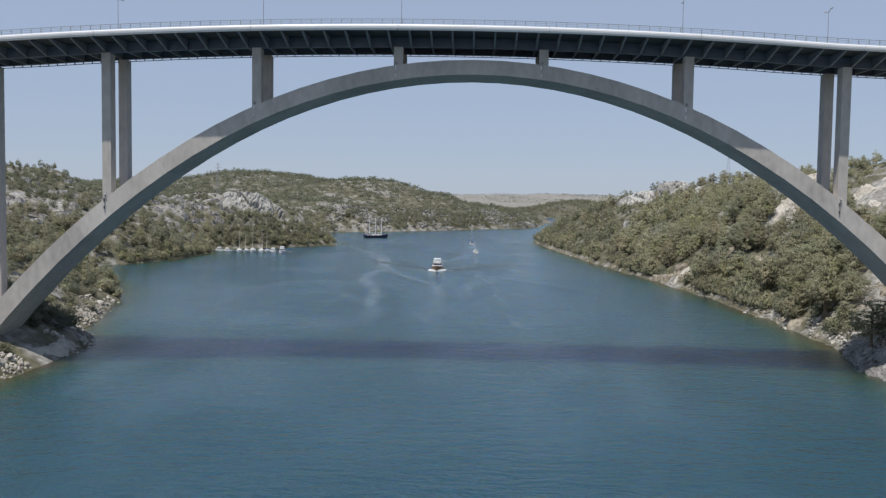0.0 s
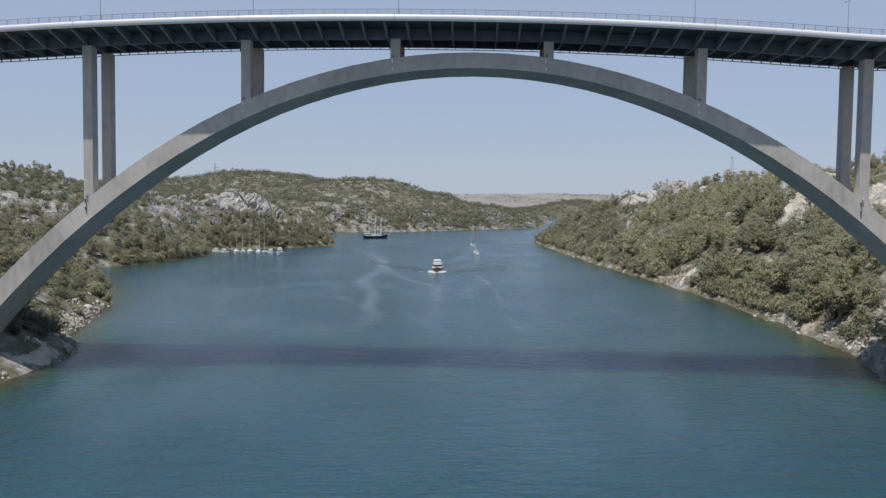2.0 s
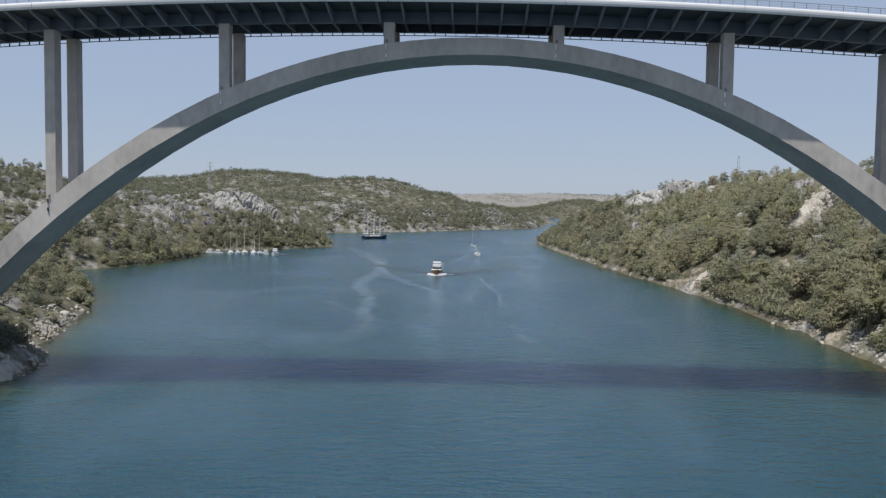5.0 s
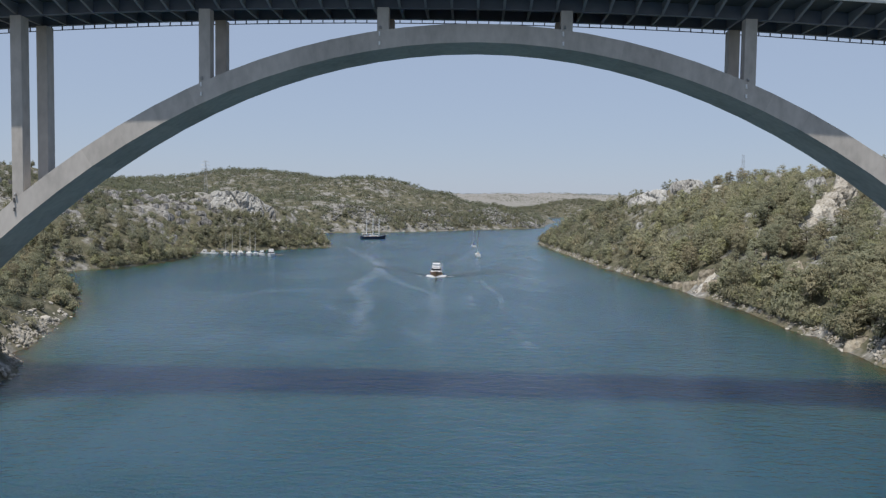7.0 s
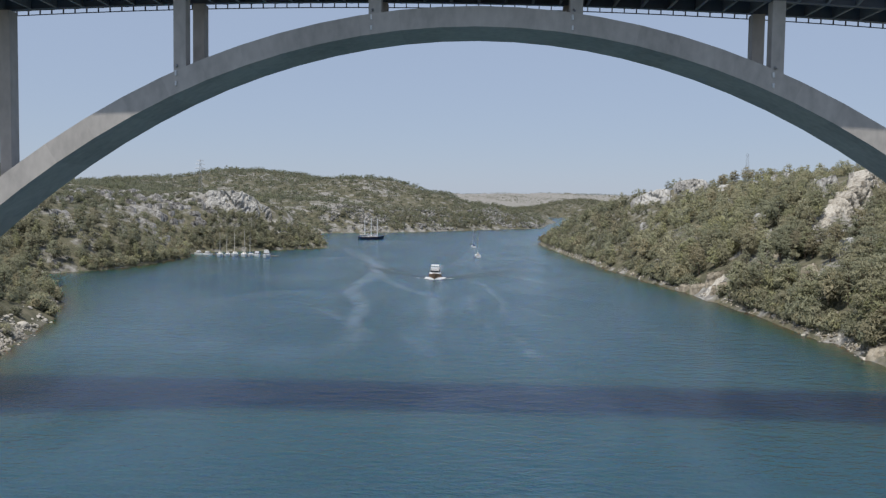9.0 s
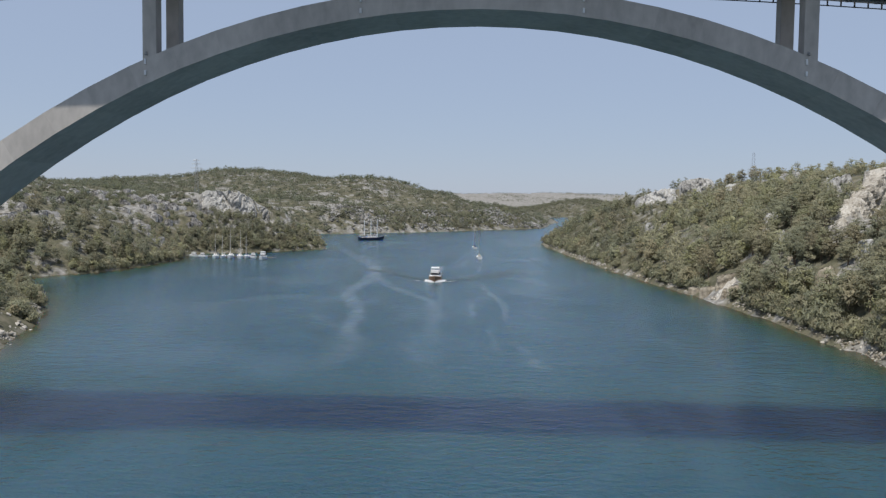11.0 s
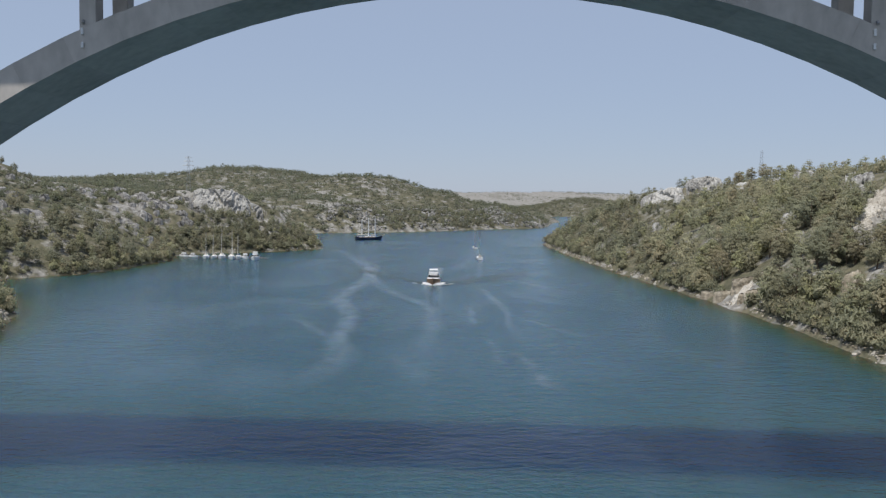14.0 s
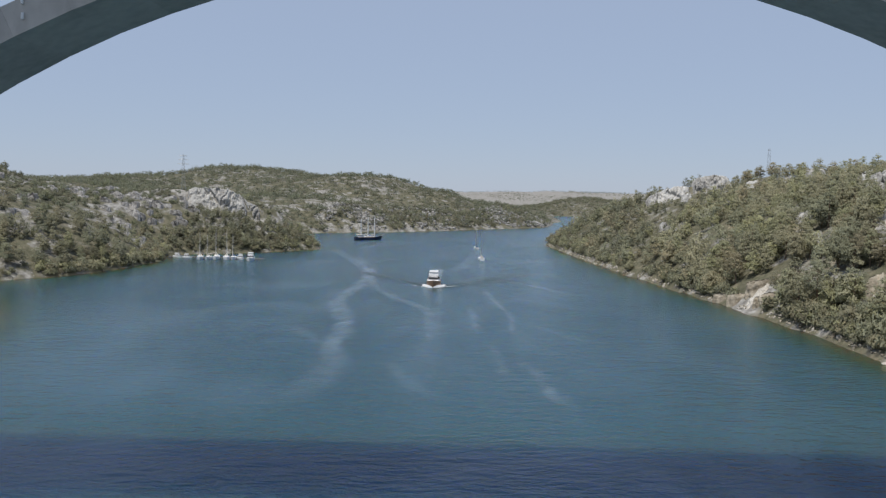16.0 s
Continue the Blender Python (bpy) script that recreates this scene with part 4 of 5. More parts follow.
behind, _ = scatter(3000, -178, -100, 396, 462, 33, lambda x, y, h, d, c: (d > 1.5) & (h < 24) & (c < 0.5))
wood("shore_wood", behind[:330], thin_forms, PINE, "dense dark wood between the moorings and the cliff", "woodland", 34, (0.4, 0.75), (0.0, 0.5))


# ---- rocks ----
def rock_mesh(seed, fine=2):
    r = random.Random(seed)
    bm = bmesh.new()
    bmesh.ops.create_icosphere(bm, subdivisions=fine, radius=1.0)
    cuts = [(Vector((r.uniform(-1, 1), r.uniform(-1, 1), r.uniform(-1, 1))).normalized(), r.uniform(0.38, 0.68)) for _ in range(8)]
    for v in bm.verts:
        for n, lim in cuts:
            over = v.co.dot(n) - lim
            if over > 0:
                v.co -= n * over
        v.co *= 1 + 0.1 * r.uniform(-1, 1)
        v.co.z *= 0.7
    return bm


forms = [part("boulder", rock_mesh(200 + k), ROCK) for k in range(6)]
for f in forms:
    tagged(f, "pale limestone boulder at the water's edge", "boulder", "boulders along the shores")
ro = random.Random(9)
spots = []
for shore, y0, y1, count in ((LEFT_SHORE, -14, 150, 170), (RIGHT_SHORE, 4, 110, 120)):
    sy = [p[1] for p in shore[:16]]
    sx = [p[0] for p in shore[:16]]
    for _ in range(count):
        y = ro.uniform(y0, y1)
        x = float(np.interp(y, sy, sx)) + (-1 if shore is LEFT_SHORE else 1) * ro.uniform(-2.5, 6)
        spots.append((x, y, ro.uniform(0.35, 1.25) * (1.3 if ro.random() < 0.15 else 0.8)))
hs, ds = land([p[0] for p in spots], [p[1] for p in spots])
n = 0
for (x, y, s), h, d in zip(spots, hs, ds):
    if d < -2.2 or not bool(clear_of_bridge(np.array(x), np.array(y))):
        continue
    m = pose(x, y, max(float(h), -0.6) + s * 0.12, ro.uniform(-20, 20), ro.uniform(-20, 20), ro.uniform(0, 360)) @ Matrix.Diagonal((s, s * ro.uniform(0.7, 1.2), s, 1))
    o = forms[n % 6] if n < 6 else copy_thing(forms[n % 6], m)
    o.matrix_basis = m
    n += 1


def rubble(name, spots, sizes, seed, label, fine=2, mat=None):
    """Rocks too many to count, as one mesh."""
    r = np.random.default_rng(seed)
    base = []
    for k in range(6):
        bm = rock_mesh(seed * 10 + k, fine)
        bm.verts.index_update()
        base.append((np.array([v.co[:] for v in bm.verts]), np.array([[v.index for v in f.verts] for f in bm.faces])))
        bm.free()
    cs, fs, off = [], [], 0
    for x, y, h in spots:
        co, fa = base[r.integers(0, 6)]
        s, a = r.uniform(*sizes), r.uniform(0, 6.28)
        k = np.array(((math.cos(a), -math.sin(a), 0), (math.sin(a), math.cos(a), 0), (0, 0, 1)))
        cs.append(co @ k.T * s * np.array((1, r.uniform(0.6, 1), r.uniform(0.7, 1.8))) + (x, y, h))
        fs.append(fa + off)
        off += len(co)
    return tagged(raw_mesh(name, np.concatenate(cs), np.concatenate(fs), mat or ROCK), label, "rocks", kind="stuff")


edge, _ = scatter(60000, -200, 100, 100, 620, 31, lambda x, y, h, d, c: (d < 2.0) & (c < 0.5), -0.3)
rubble("shore_rubble", edge[:520], (0.4, 1.1), 32, "broken pale limestone along the waterline", 1)
strand, _ = scatter(40000, 50, 96, 70, 580, 57, lambda x, y, h, d, c: (d < 1.3) & (c < 0.3 + 0.5 * (fractal(x, y, 20, 2) > 0.5)), -0.5)
rubble("shore_rubble", strand[:560] + np.array((0, 0, 0.05)), (0.2, 0.75), 58, "narrow strand of tan stones along the wooded bank", 1, EARTH)
bluff, _ = scatter(16000, -150, 112, 740, 1090, 47, lambda x, y, h, d, c: (d < 80) & (c < 0.1 + 0.6 * (fractal(x, y, 26, 3) > 0.5)))
rubble("hillside_rocks", bluff[:2300] + np.array((0, 0, 0.5)), (0.9, 2.6), 48, "pale broken limestone scattered up the far bank", 1, CRAG)
heap, _ = scatter(30000, -118, -82, -14, 92, 43, lambda x, y, h, d, c: clear_of_bridge(x, y) & (d < np.where((y > 34) & (y < 84), 3.0, np.where(y < 12, 3.0, 0.9))) & (c < np.where((y > 36) & (y < 70), 0.9, np.where(y < 12, 0.9, 0.3))), -0.4)
heap_r, _ = scatter(20000, 82, 104, 14, 100, 45, lambda x, y, h, d, c: clear_of_bridge(x, y) & (d < np.where((y > 40) & (y < 78), 6.0, 1.8)) & (c < 0.6), -0.4)
rubble("riprap", np.concatenate([heap[:640], heap_r[:320]]) + np.array((0, 0, 0.1)), (0.25, 0.75), 44, "heap of large pale boulders along the waterline", 1)
scree, _ = scatter(9000, 86, 116, 14, 62, 59, lambda x, y, h, d, c: (d > 0.5) & (d < 22) & (c < 0.9 * np.clip(bare_rock(x, y), 0, 1)) & clear_of_bridge(x, y))
rubble("scree", scree[:900] + np.array((0, 0, 0.05)), (0.12, 0.5), 60, "loose tan scree on the slope beside the bridge", 1, EARTH)
riprap, _ = scatter(30000, -130, 110, -25, 95, 39, lambda x, y, h, d, c: clear_of_bridge(x, y) & (d < 6.5) & (c < np.where(x < 0, np.where(y < 12, 0.7, 0.07), 0.5)), 0.0)
rubble("riprap", riprap[:600], (0.2, 0.75), 40, "heaped pale limestone blocks on the bank", 1)


def outcrop(name, x0, x1, y0, y1, step, amp, loose, mat, label):
    """Fissured limestone standing out of the ground, where the slope is bare."""
    ox, oy = np.arange(x0, x1, step), np.arange(y0, y1, step)
    X, Y = np.meshgrid(ox, oy)
    h, d = land(X, Y)
    bare = np.clip(bare_rock(X, Y) - 0.25, 0, 1) + loose * np.clip((fractal(X, Y, 26 if step < 2 else 40, 3) - 0.48) * 6, 0, 0.8) * np.clip((d - 5) / 14, 0, 1)
    k = step / 0.9
    bare = np.clip(bare, 0, 1.1) * np.clip((fractal(X, Y, 8.0 * k, 3) - 0.3) * 4, 0.0, 1.0)
    ridge = 1 - np.abs(2 * fractal(X * 0.6, Y, 13.0 * k, 4) - 1)
    seam = np.maximum(1 - np.abs(2 * value_noise(X * 0.22 / k + 3, Y * 0.55 / k) - 1) * 5, 0) + np.maximum(1 - np.abs(2 * value_noise(X * 0.6 / k, Y * 0.3 / k + 9) - 1) * 6, 0)
    block = fractal(X, Y * 1.3, 4.0 * k, 3)
    z = h - 1.1 + bare * (0.6 + amp * (ridge**2 * 1.2 - 0.35) + amp * 1.2 * (np.round(block * 6) / 6 - 0.4) - 0.45 * amp * seam)
    hidden = (z < h - 0.35) | (d < 1) | ~clear_of_bridge(X, Y, 4)
    return tagged(grid_mesh(name, ox, oy, z, mat, drop=hidden, smooth=False), label, "rock", kind="stuff")


outcrop("limestone_outcrop", -345, -105, 40, 525, 0.9, 2.8, 0.55, CRAG, "grey fissured limestone outcrops and cliff between bushes")
outcrop("limestone_outcrop", 84, 205, 25, 560, 0.9, 3.6, 0.0, SCAR, "pale fissured limestone scars on the wooded slope")
outcrop("limestone_outcrop", -520, 95, 705, 1120, 2.6, 4.0, 0.12, CRAG, "pale limestone bands on the far hill")


def crag(name, line, lean, depth, mat, label, seed, step=0.55, rough=1.0, sink=4.0):
    """A broken rock face along a line: upright fissures, ledges, an uneven top and a back that goes into the hill."""
    p = np.array(line, float)
    run = np.concatenate([[0], np.cumsum(np.hypot(np.diff(p[:, 0]), np.diff(p[:, 1])))])
    s = np.linspace(0, run[-1], max(int(run[-1] / step), 6))
    x, y, lo, hi = (np.interp(s, run, p[:, k]) for k in range(4))
    nx, ny = np.gradient(y, s), -np.gradient(x, s)
    steps = np.round(fractal(s, 0 * s + seed * 3.1, 5.0, 3) * 7) / 7
    tall = hi - lo
    hi = hi + rough * np.minimum(tall * 0.22, 2.0) * (steps - 0.5) * 2
    n = max(int(np.max(hi - lo + sink) / step), 6)
    rows = []
    for k in range(n + 1):
        f = k / n
        z = (lo - sink) + f * (hi - lo + sink)
        out = lean * (1 - f) ** 0.8 * (hi - lo) - 0.5 * f**6
        rows.append((out, z))
    for f in (0.12, 0.3, 0.55, 0.8, 1.0):
        rows.append((-depth * f + 0 * hi, hi - 0.1 * tall * f))
    rows.append((-depth * 1.1 + 0 * hi, lo - sink))
    O, Z = np.array([r[0] for r in rows]), np.array([r[1] for r in rows])
    S = np.broadcast_to(s, Z.shape)
    crack = np.maximum(1 - np.abs(2 * fractal(S + 0.35 * Z, Z * 0.22 + seed * 7, 6.5, 2) - 1) * 8, 0)
    fine = np.maximum(1 - np.abs(2 * fractal(S * 1.0 - 0.2 * Z, Z * 0.35 + seed * 5, 2.6, 2) - 1) * 6, 0)
    bulge = fractal(S, Z * 0.55 + seed * 11, 7.0, 4) - 0.5
    ledge = np.abs((Z / 3.1 + 2 * fractal(S, Z * 0.3 + seed, 9, 2)) % 1 - 0.5) * 2
    grain = LATTICE[(np.arange(Z.size).reshape(Z.shape) * 37 + seed) % 256, (np.arange(Z.size).reshape(Z.shape) // 7) % 256] - 0.5
    fade = np.minimum(1, tall / 7)[None, :]
    O = O + rough * fade * (3.6 * bulge - 2.5 * crack - 1.6 * fine + 0.15 * (np.clip(ledge * 2, 0, 1) - 0.5) + 0.6 * grain)
    Z = Z + rough * fade * (0.5 * grain - 0.5 * fine * (O < 0.2))
    for e in (0, -1):
        Z[:, e], O[:, e] = lo[e] - sink, 0.3 * O[:, e]
    co = np.stack([x + nx * O, y + ny * O, Z], 2).reshape(-1, 3)
    i = np.arange(Z.size).reshape(Z.shape)
    quads = np.stack([i[:-1, :-1].ravel(), i[:-1, 1:].ravel(), i[1:, 1:].ravel(), i[1:, :-1].ravel()], 1)
    return tagged(raw_mesh(name, co, quads, mat), label, "rock", "limestone crags")


crag("limestone_cliff", CLIFF, 0.3, 14, PALE_CRAG, "flat-topped grey limestone cliff split by upright fissures", 1, 0.36)
crag("limestone_crag", CREST_LOW, 0.6, 9, PALE_CRAG, "pale grey fissured crag on the wooded crest", 2, 0.4, 0.9)
crag("limestone_crag", CREST_HIGH, 0.6, 9, PALE_CRAG, "pale grey fissured crag on the wooded crest", 3, 0.4, 0.9)
crag("limestone_scar", SCAR_LINE, 0.36, 6, SCAR, "pale tan rock scar running up the wooded slope", 4, 0.36, 1.15)
crag("rock_shelf", [(-91.5, -8, -0.5, 0.3), (-89.6, -2, -0.5, 1.2), (-88.2, 4, -0.5, 2.6), (-87, 11, -0.5, 2.9), (-88.3, 19, -0.5, 2.2)], 1.0, 6, ROCK, "low shelf of broken limestone in the shade of the bridge", 21, 0.45, 0.8, 1.5)
crag("rock_shelf", [(87.5, 30, -0.5, 3.0), (86, 18, -0.5, 4.0), (85.2, 8, -0.5, 4.4), (85.4, -2, -0.5, 3.6), (87, -12, -0.5, 2.2)], 1.1, 6, CRAG, "low shelf of broken limestone in the shade of the bridge", 22, 0.36, 1.5, 1.5)
for k, (x, y, w, h) in enumerate(SMALL):
    z = float(land([x], [y])[0][0])
    crag("limestone_crag", [(x - w / 2, y + 1, z - 2, z + 0.4 * h), (x - w / 4, y, z - 1, z + h * 0.8), (x + w / 5, y, z - 1, z + h), (x + w / 2, y + 1.5, z - 1, z + 0.5 * h)], 0.35, 4, PALE_CRAG, "small pale limestone crag among the pines", 10 + k, 0.5, 0.8)
for k, (x, y, w, h) in enumerate(BANKS):
    z = float(land([x], [y])[0][0])
    crag("bare_bank", [(x - w / 2, y + w * 0.3, z - 1.5, z + 0.3 * h), (x - w / 5, y, z - 1.5, z + h * 0.75), (x + w / 4, y - w * 0.15, z - 1, z + h), (x + w / 2, y - w * 0.2, z - 1, z + 0.5 * h)], 0.6, 3, EARTH, "crumbling tan bank of earth and broken limestone", 30 + k, 0.4, 0.9)
for k, (x, y, w, h) in enumerate(LEFT_CRAGS):
    z = float(land([x], [y])[0][0])
    crag("limestone_crag", [(x - w / 2, y + 1, z - 1.5, z + 0.4 * h), (x - w / 4, y, z - 1, z + h * 0.8), (x + w / 5, y - 1, z - 1, z + h), (x + w / 2, y - 1.5, z - 1, z + 0.4 * h)], 0.35, 3, CRAG, "small grey limestone crag between bushes", 60 + k, 0.5, 1.2)


# ---- boats ----
def hull_mesh(length, beam, free, draft, bow=1.6, stern=0.75, sheer=0.35):
    """A hull lofted from stern to bow; its waterline lies at z = 0, the bow points along +x."""
    bm = bmesh.new()
    rows = []
    for k in range(13):
        s = k / 12
        w = beam / 2 * (stern + (1 - stern) * min(s / 0.45, 1.0) ** 0.8) * (1 - max((s - 0.45) / 0.55, 0) ** (1.3 + bow)) + 0.03
        top = free * (1 + sheer * (2 * s - 0.8) ** 2)
        x = (s - 0.5) * length
        rake = length * 0.05 * max((s - 0.6) / 0.4, 0)
        rows.append([(x - rake * 0.5, 0, -draft * (1 - s**4)), (x - rake * 0.2, w * 0.75, -draft * 0.35), (x, w * 0.95, 0.15), (x + rake, w, top), (x + rake, w * 0.9, top + 0.02),
                     (x + rake, -w * 0.9, top + 0.02), (x + rake, -w, top), (x, -w * 0.95, 0.15), (x - rake * 0.2, -w * 0.75, -draft * 0.35)])
    return loft(bm, rows)


def cabin_mesh(x0, x1, w, z0, z1, slope=0.5):
    bm = bmesh.new()
    loft(bm, [[(x0, -w, z0), (x0, w, z0), (x0 + slope * 0.3, w * 0.85, z1), (x0 + slope * 0.3, -w * 0.85, z1)],
              [(x1, -w * 0.8, z0), (x1, w * 0.8, z0), (x1 - slope, w * 0.65, z1 * 0.97), (x1 - slope, -w * 0.65, z1 * 0.97)]])
    bmesh.ops.bevel(bm, geom=list(bm.edges), offset=0.06, segments=1, affect="EDGES")
    return bm


def sailing_yacht(x, y, turn, length, mast, label, cover=BLUE_CANVAS, group=""):
    e = thing("sailing_yacht", x, y, 0, label, "sailboat", group, turn)
    part("hull", hull_mesh(length, length * 0.32, length * 0.105, 0.4), GELCOAT, e)
    part("cabin", cabin_mesh(-length * 0.12, length * 0.26, length * 0.1, length * 0.1, length * 0.165, 0.9), GELCOAT, e)
    for s in (-1, 1):
        part("cabin_window", box(bmesh.new(), -length * 0.08, length * 0.16, s * length * 0.088 - 0.03, s * length * 0.088 + 0.03, length * 0.12, length * 0.145), GLASS, e)
    part("cockpit", box(bmesh.new(), -length * 0.42, -length * 0.14, -length * 0.09, length * 0.09, length * 0.1, length * 0.115, 0.03), TEAK, e)
    m = part("mast", tube(bmesh.new(), (length * 0.08, 0, length * 0.14), (length * 0.08, 0, mast), 0.085, 0.06), GALVANISED, e)
    for f in (0.45, 0.72):
        part("spreader", tube(bmesh.new(), (length * 0.08, -0.75, mast * f), (length * 0.08, 0.75, mast * f), 0.03), SPAR, m)
    boom = part("boom", tube(bmesh.new(), (length * 0.07, 0, length * 0.24), (-length * 0.34, 0, length * 0.245), 0.07), SPAR, e)
    part("sail_cover", tube(bmesh.new(), (length * 0.06, 0, length * 0.265), (-length * 0.32, 0, length * 0.262), 0.19, 0.11), cover, boom)
    part("furled_jib", tube(bmesh.new(), (length * 0.49, 0, length * 0.15), (length * 0.1, 0, mast * 0.95), 0.09, 0.03), CANVAS, e)
    for s in (-1, 1):
        part("shroud", tube(bmesh.new(), (length * 0.06, s * length * 0.15, length * 0.12), (length * 0.08, 0, mast * 0.97), 0.012, n=4), GALVANISED, e)
    part("backstay", tube(bmesh.new(), (-length * 0.48, 0, length * 0.13), (length * 0.08, 0, mast), 0.012, n=4), GALVANISED, e)
    part("sprayhood", cabin_mesh(-length * 0.2, -length * 0.08, length * 0.09, length * 0.15, length * 0.215, 0.4), cover, e)
    return e


def motor_cruiser(x, y, turn, length, label, wooden=False, group=""):
    e = thing("motor_cruiser", x, y, 0, label, "motorboat", group, turn)
    L = length
    part("hull", hull_mesh(L, L * 0.36, L * 0.12, 0.5, 1.4, 0.85), TEAK if wooden else GELCOAT, e)
    part("gunwale", box(bmesh.new(), -L * 0.48, L * 0.2, -L * 0.16, L * 0.16, L * 0.12, L * 0.135, 0.03), GELCOAT, e)
    house = part("deckhouse", cabin_mesh(-L * 0.28, L * 0.2, L * 0.155, L * 0.13, L * 0.24, L * 0.08), GELCOAT, e)
    part("windscreen", cabin_mesh(L * 0.08, L * 0.19, L * 0.14, L * 0.18, L * 0.236, L * 0.07), GLASS, house)
    for s in (-1, 1):
        part("side_window", box(bmesh.new(), -L * 0.22, L * 0.08, s * L * 0.142 - 0.05, s * L * 0.142 + 0.05, L * 0.18, L * 0.225), GLASS, house)
    part("flybridge", box(bmesh.new(), -L * 0.26, L * 0.06, -L * 0.125, L * 0.125, L * 0.245, L * 0.3, 0.1), GELCOAT, e)
    roof = part("sun_roof", box(bmesh.new(), -L * 0.24, L * 0.05, -L * 0.115, L * 0.115, L * 0.335, L * 0.365, 0.12), GELCOAT, e)
    for sx in (-0.22, 0.02):
        for s in (-1, 1):
            part("roof_post", tube(bmesh.new(), (sx * L, s * L * 0.105, L * 0.29), (sx * L, s * L * 0.105, L * 0.34), 0.03, n=6), GALVANISED, roof)
    rail = part("bow_rail", tube(bmesh.new(), (L * 0.1, L * 0.15, L * 0.23), (L * 0.47, 0, L * 0.27), 0.025, n=6), GALVANISED, e)
    part("bow_rail_bar", tube(bmesh.new(), (L * 0.1, -L * 0.15, L * 0.23), (L * 0.47, 0, L * 0.27), 0.025, n=6), GALVANISED, rail)
    return e


def three_master(x, y, turn, length):
    e = thing("three_masted_schooner", x, y, 0, "navy-blue three-masted schooner lying at anchor, sails furled", "sailing ship", turn=turn)
    L = length
    hull = part("hull", hull_mesh(L, L * 0.24, L * 0.085, 1.0, 1.5, 0.6, 0.55), NAVY, e, "navy-blue painted hull")
    part("rubbing_strake", box(bmesh.new(), -L * 0.4, L * 0.25, -L * 0.118, L * 0.118, L * 0.092, L * 0.1, 0.02), TEAK, hull)
    part("aft_house", cabin_mesh(-L * 0.4, -L * 0.18, L * 0.085, L * 0.1, L * 0.155, 0.5), GELCOAT, e, "white deckhouse")
    mid = part("deckhouse", cabin_mesh(-L * 0.14, L * 0.22, L * 0.07, L * 0.09, L * 0.145, 0.8), GELCOAT, e, "white deckhouse")
    for s in (-1, 1):
        for k in range(5):
            x0 = -L * 0.1 + k * L * 0.055
            part("porthole", box(bmesh.new(), x0, x0 + L * 0.025, s * L * 0.064 - 0.08, s * L * 0.064 + 0.08, L * 0.11, L * 0.13), GLASS, mid)
    part("awning", box(bmesh.new(), -L * 0.43, -L * 0.2, -L * 0.09, L * 0.09, L * 0.185, L * 0.19, 0.03), CANVAS, e)
    part("bowsprit", tube(bmesh.new(), (L * 0.44, 0, L * 0.11), (L * 0.64, 0, L * 0.19), 0.17, 0.08), SPAR, e)
    for k, (mx, h) in enumerate(((-0.26, 0.74), (0.0, 0.8), (0.25, 0.78))):
        m = part("mast", tube(bmesh.new(), (mx * L, 0, L * 0.09), (mx * L, 0, h * L), 0.42, 0.26), CLADDING, e, "tall white mast")
        for f in (0.44, 0.62) if k else (0.5,):
            part("yard", tube(bmesh.new(), (mx * L, -L * 0.08, h * f * L), (mx * L, L * 0.08, h * f * L), 0.14), CLADDING, m)
        b = part("boom", tube(bmesh.new(), (mx * L, 0, L * 0.17), ((mx - 0.2) * L, 0, L * 0.185), 0.12), SPAR, e)
        part("furled_sail", tube(bmesh.new(), (mx * L, 0, L * 0.192), ((mx - 0.19) * L, 0, L * 0.202), 0.3, 0.16), CANVAS, b)
        for s in (-1, 1):
            part("shroud", tube(bmesh.new(), ((mx - 0.03) * L, s * L * 0.1, L * 0.1), (mx * L, 0, h * L * 0.9), 0.03, n=4), GALVANISED, m)
    part("forestay", tube(bmesh.new(), (L * 0.62, 0, L * 0.18), (L * 0.25, 0, L * 0.75), 0.035, n=4), GALVANISED, e)
    return e


three_master(-87.5, 600, 30, 23.0)
sailing_yacht(0.6, 498, 100, 9.5, 13.0, "white sailing yacht under engine, mainsail furled")
sailing_yacht(3.2, 392, 96, 10.5, 15.0, "white sailing yacht with tan cockpit under bare mast", CANVAS)
motor_cruiser(-16.5, 250, -88, 15.5, "white and varnished wood motor cruiser throwing a bow wave", True)
PIER = "boats moored at the pontoon"
for x, y, a, l, h in ((-148, 366, -74, 11.0, 14.5), (-144.2, 367.5, -80, 10, 13.5), (-140, 368.5, -76, 12, 17), (-133.6, 366, -70, 11.5, 16.5), (-130.8, 368.5, -78, 10.5, 14)):
    sailing_yacht(x, y, a, l, h, "white sailing yacht moored at the pontoon", BLUE_CANVAS if l == 10.5 else CANVAS, PIER)
motor_cruiser(-119.3, 361, -80, 11.5, "white motor cruiser moored at the pontoon's end", False, PIER)
motor_cruiser(-126.5, 368, -60, 8.0, "white motor cruiser moored beside sailing yachts", False, PIER)
motor_cruiser(-157, 372, -25, 6.5, "small white motorboat moored close to the bank", False, PIER)
motor_cruiser(-163, 374, -40, 7.0, "small white motorboat moored close to the bank", False, PIER)
pontoon = thing("pontoon", -142, 374.5, 0, "grey floating boat pontoon along the wooded shore", "pontoon", turn=-8)
for k in range(7):
    ob = part("pontoon_section", box(bmesh.new(), -3.9, 3.9, -1.1, 1.1, -0.3, 0.45, 0.08), DOCK, pontoon)
    ob.location = (-24 + 8 * k, 0, 0)
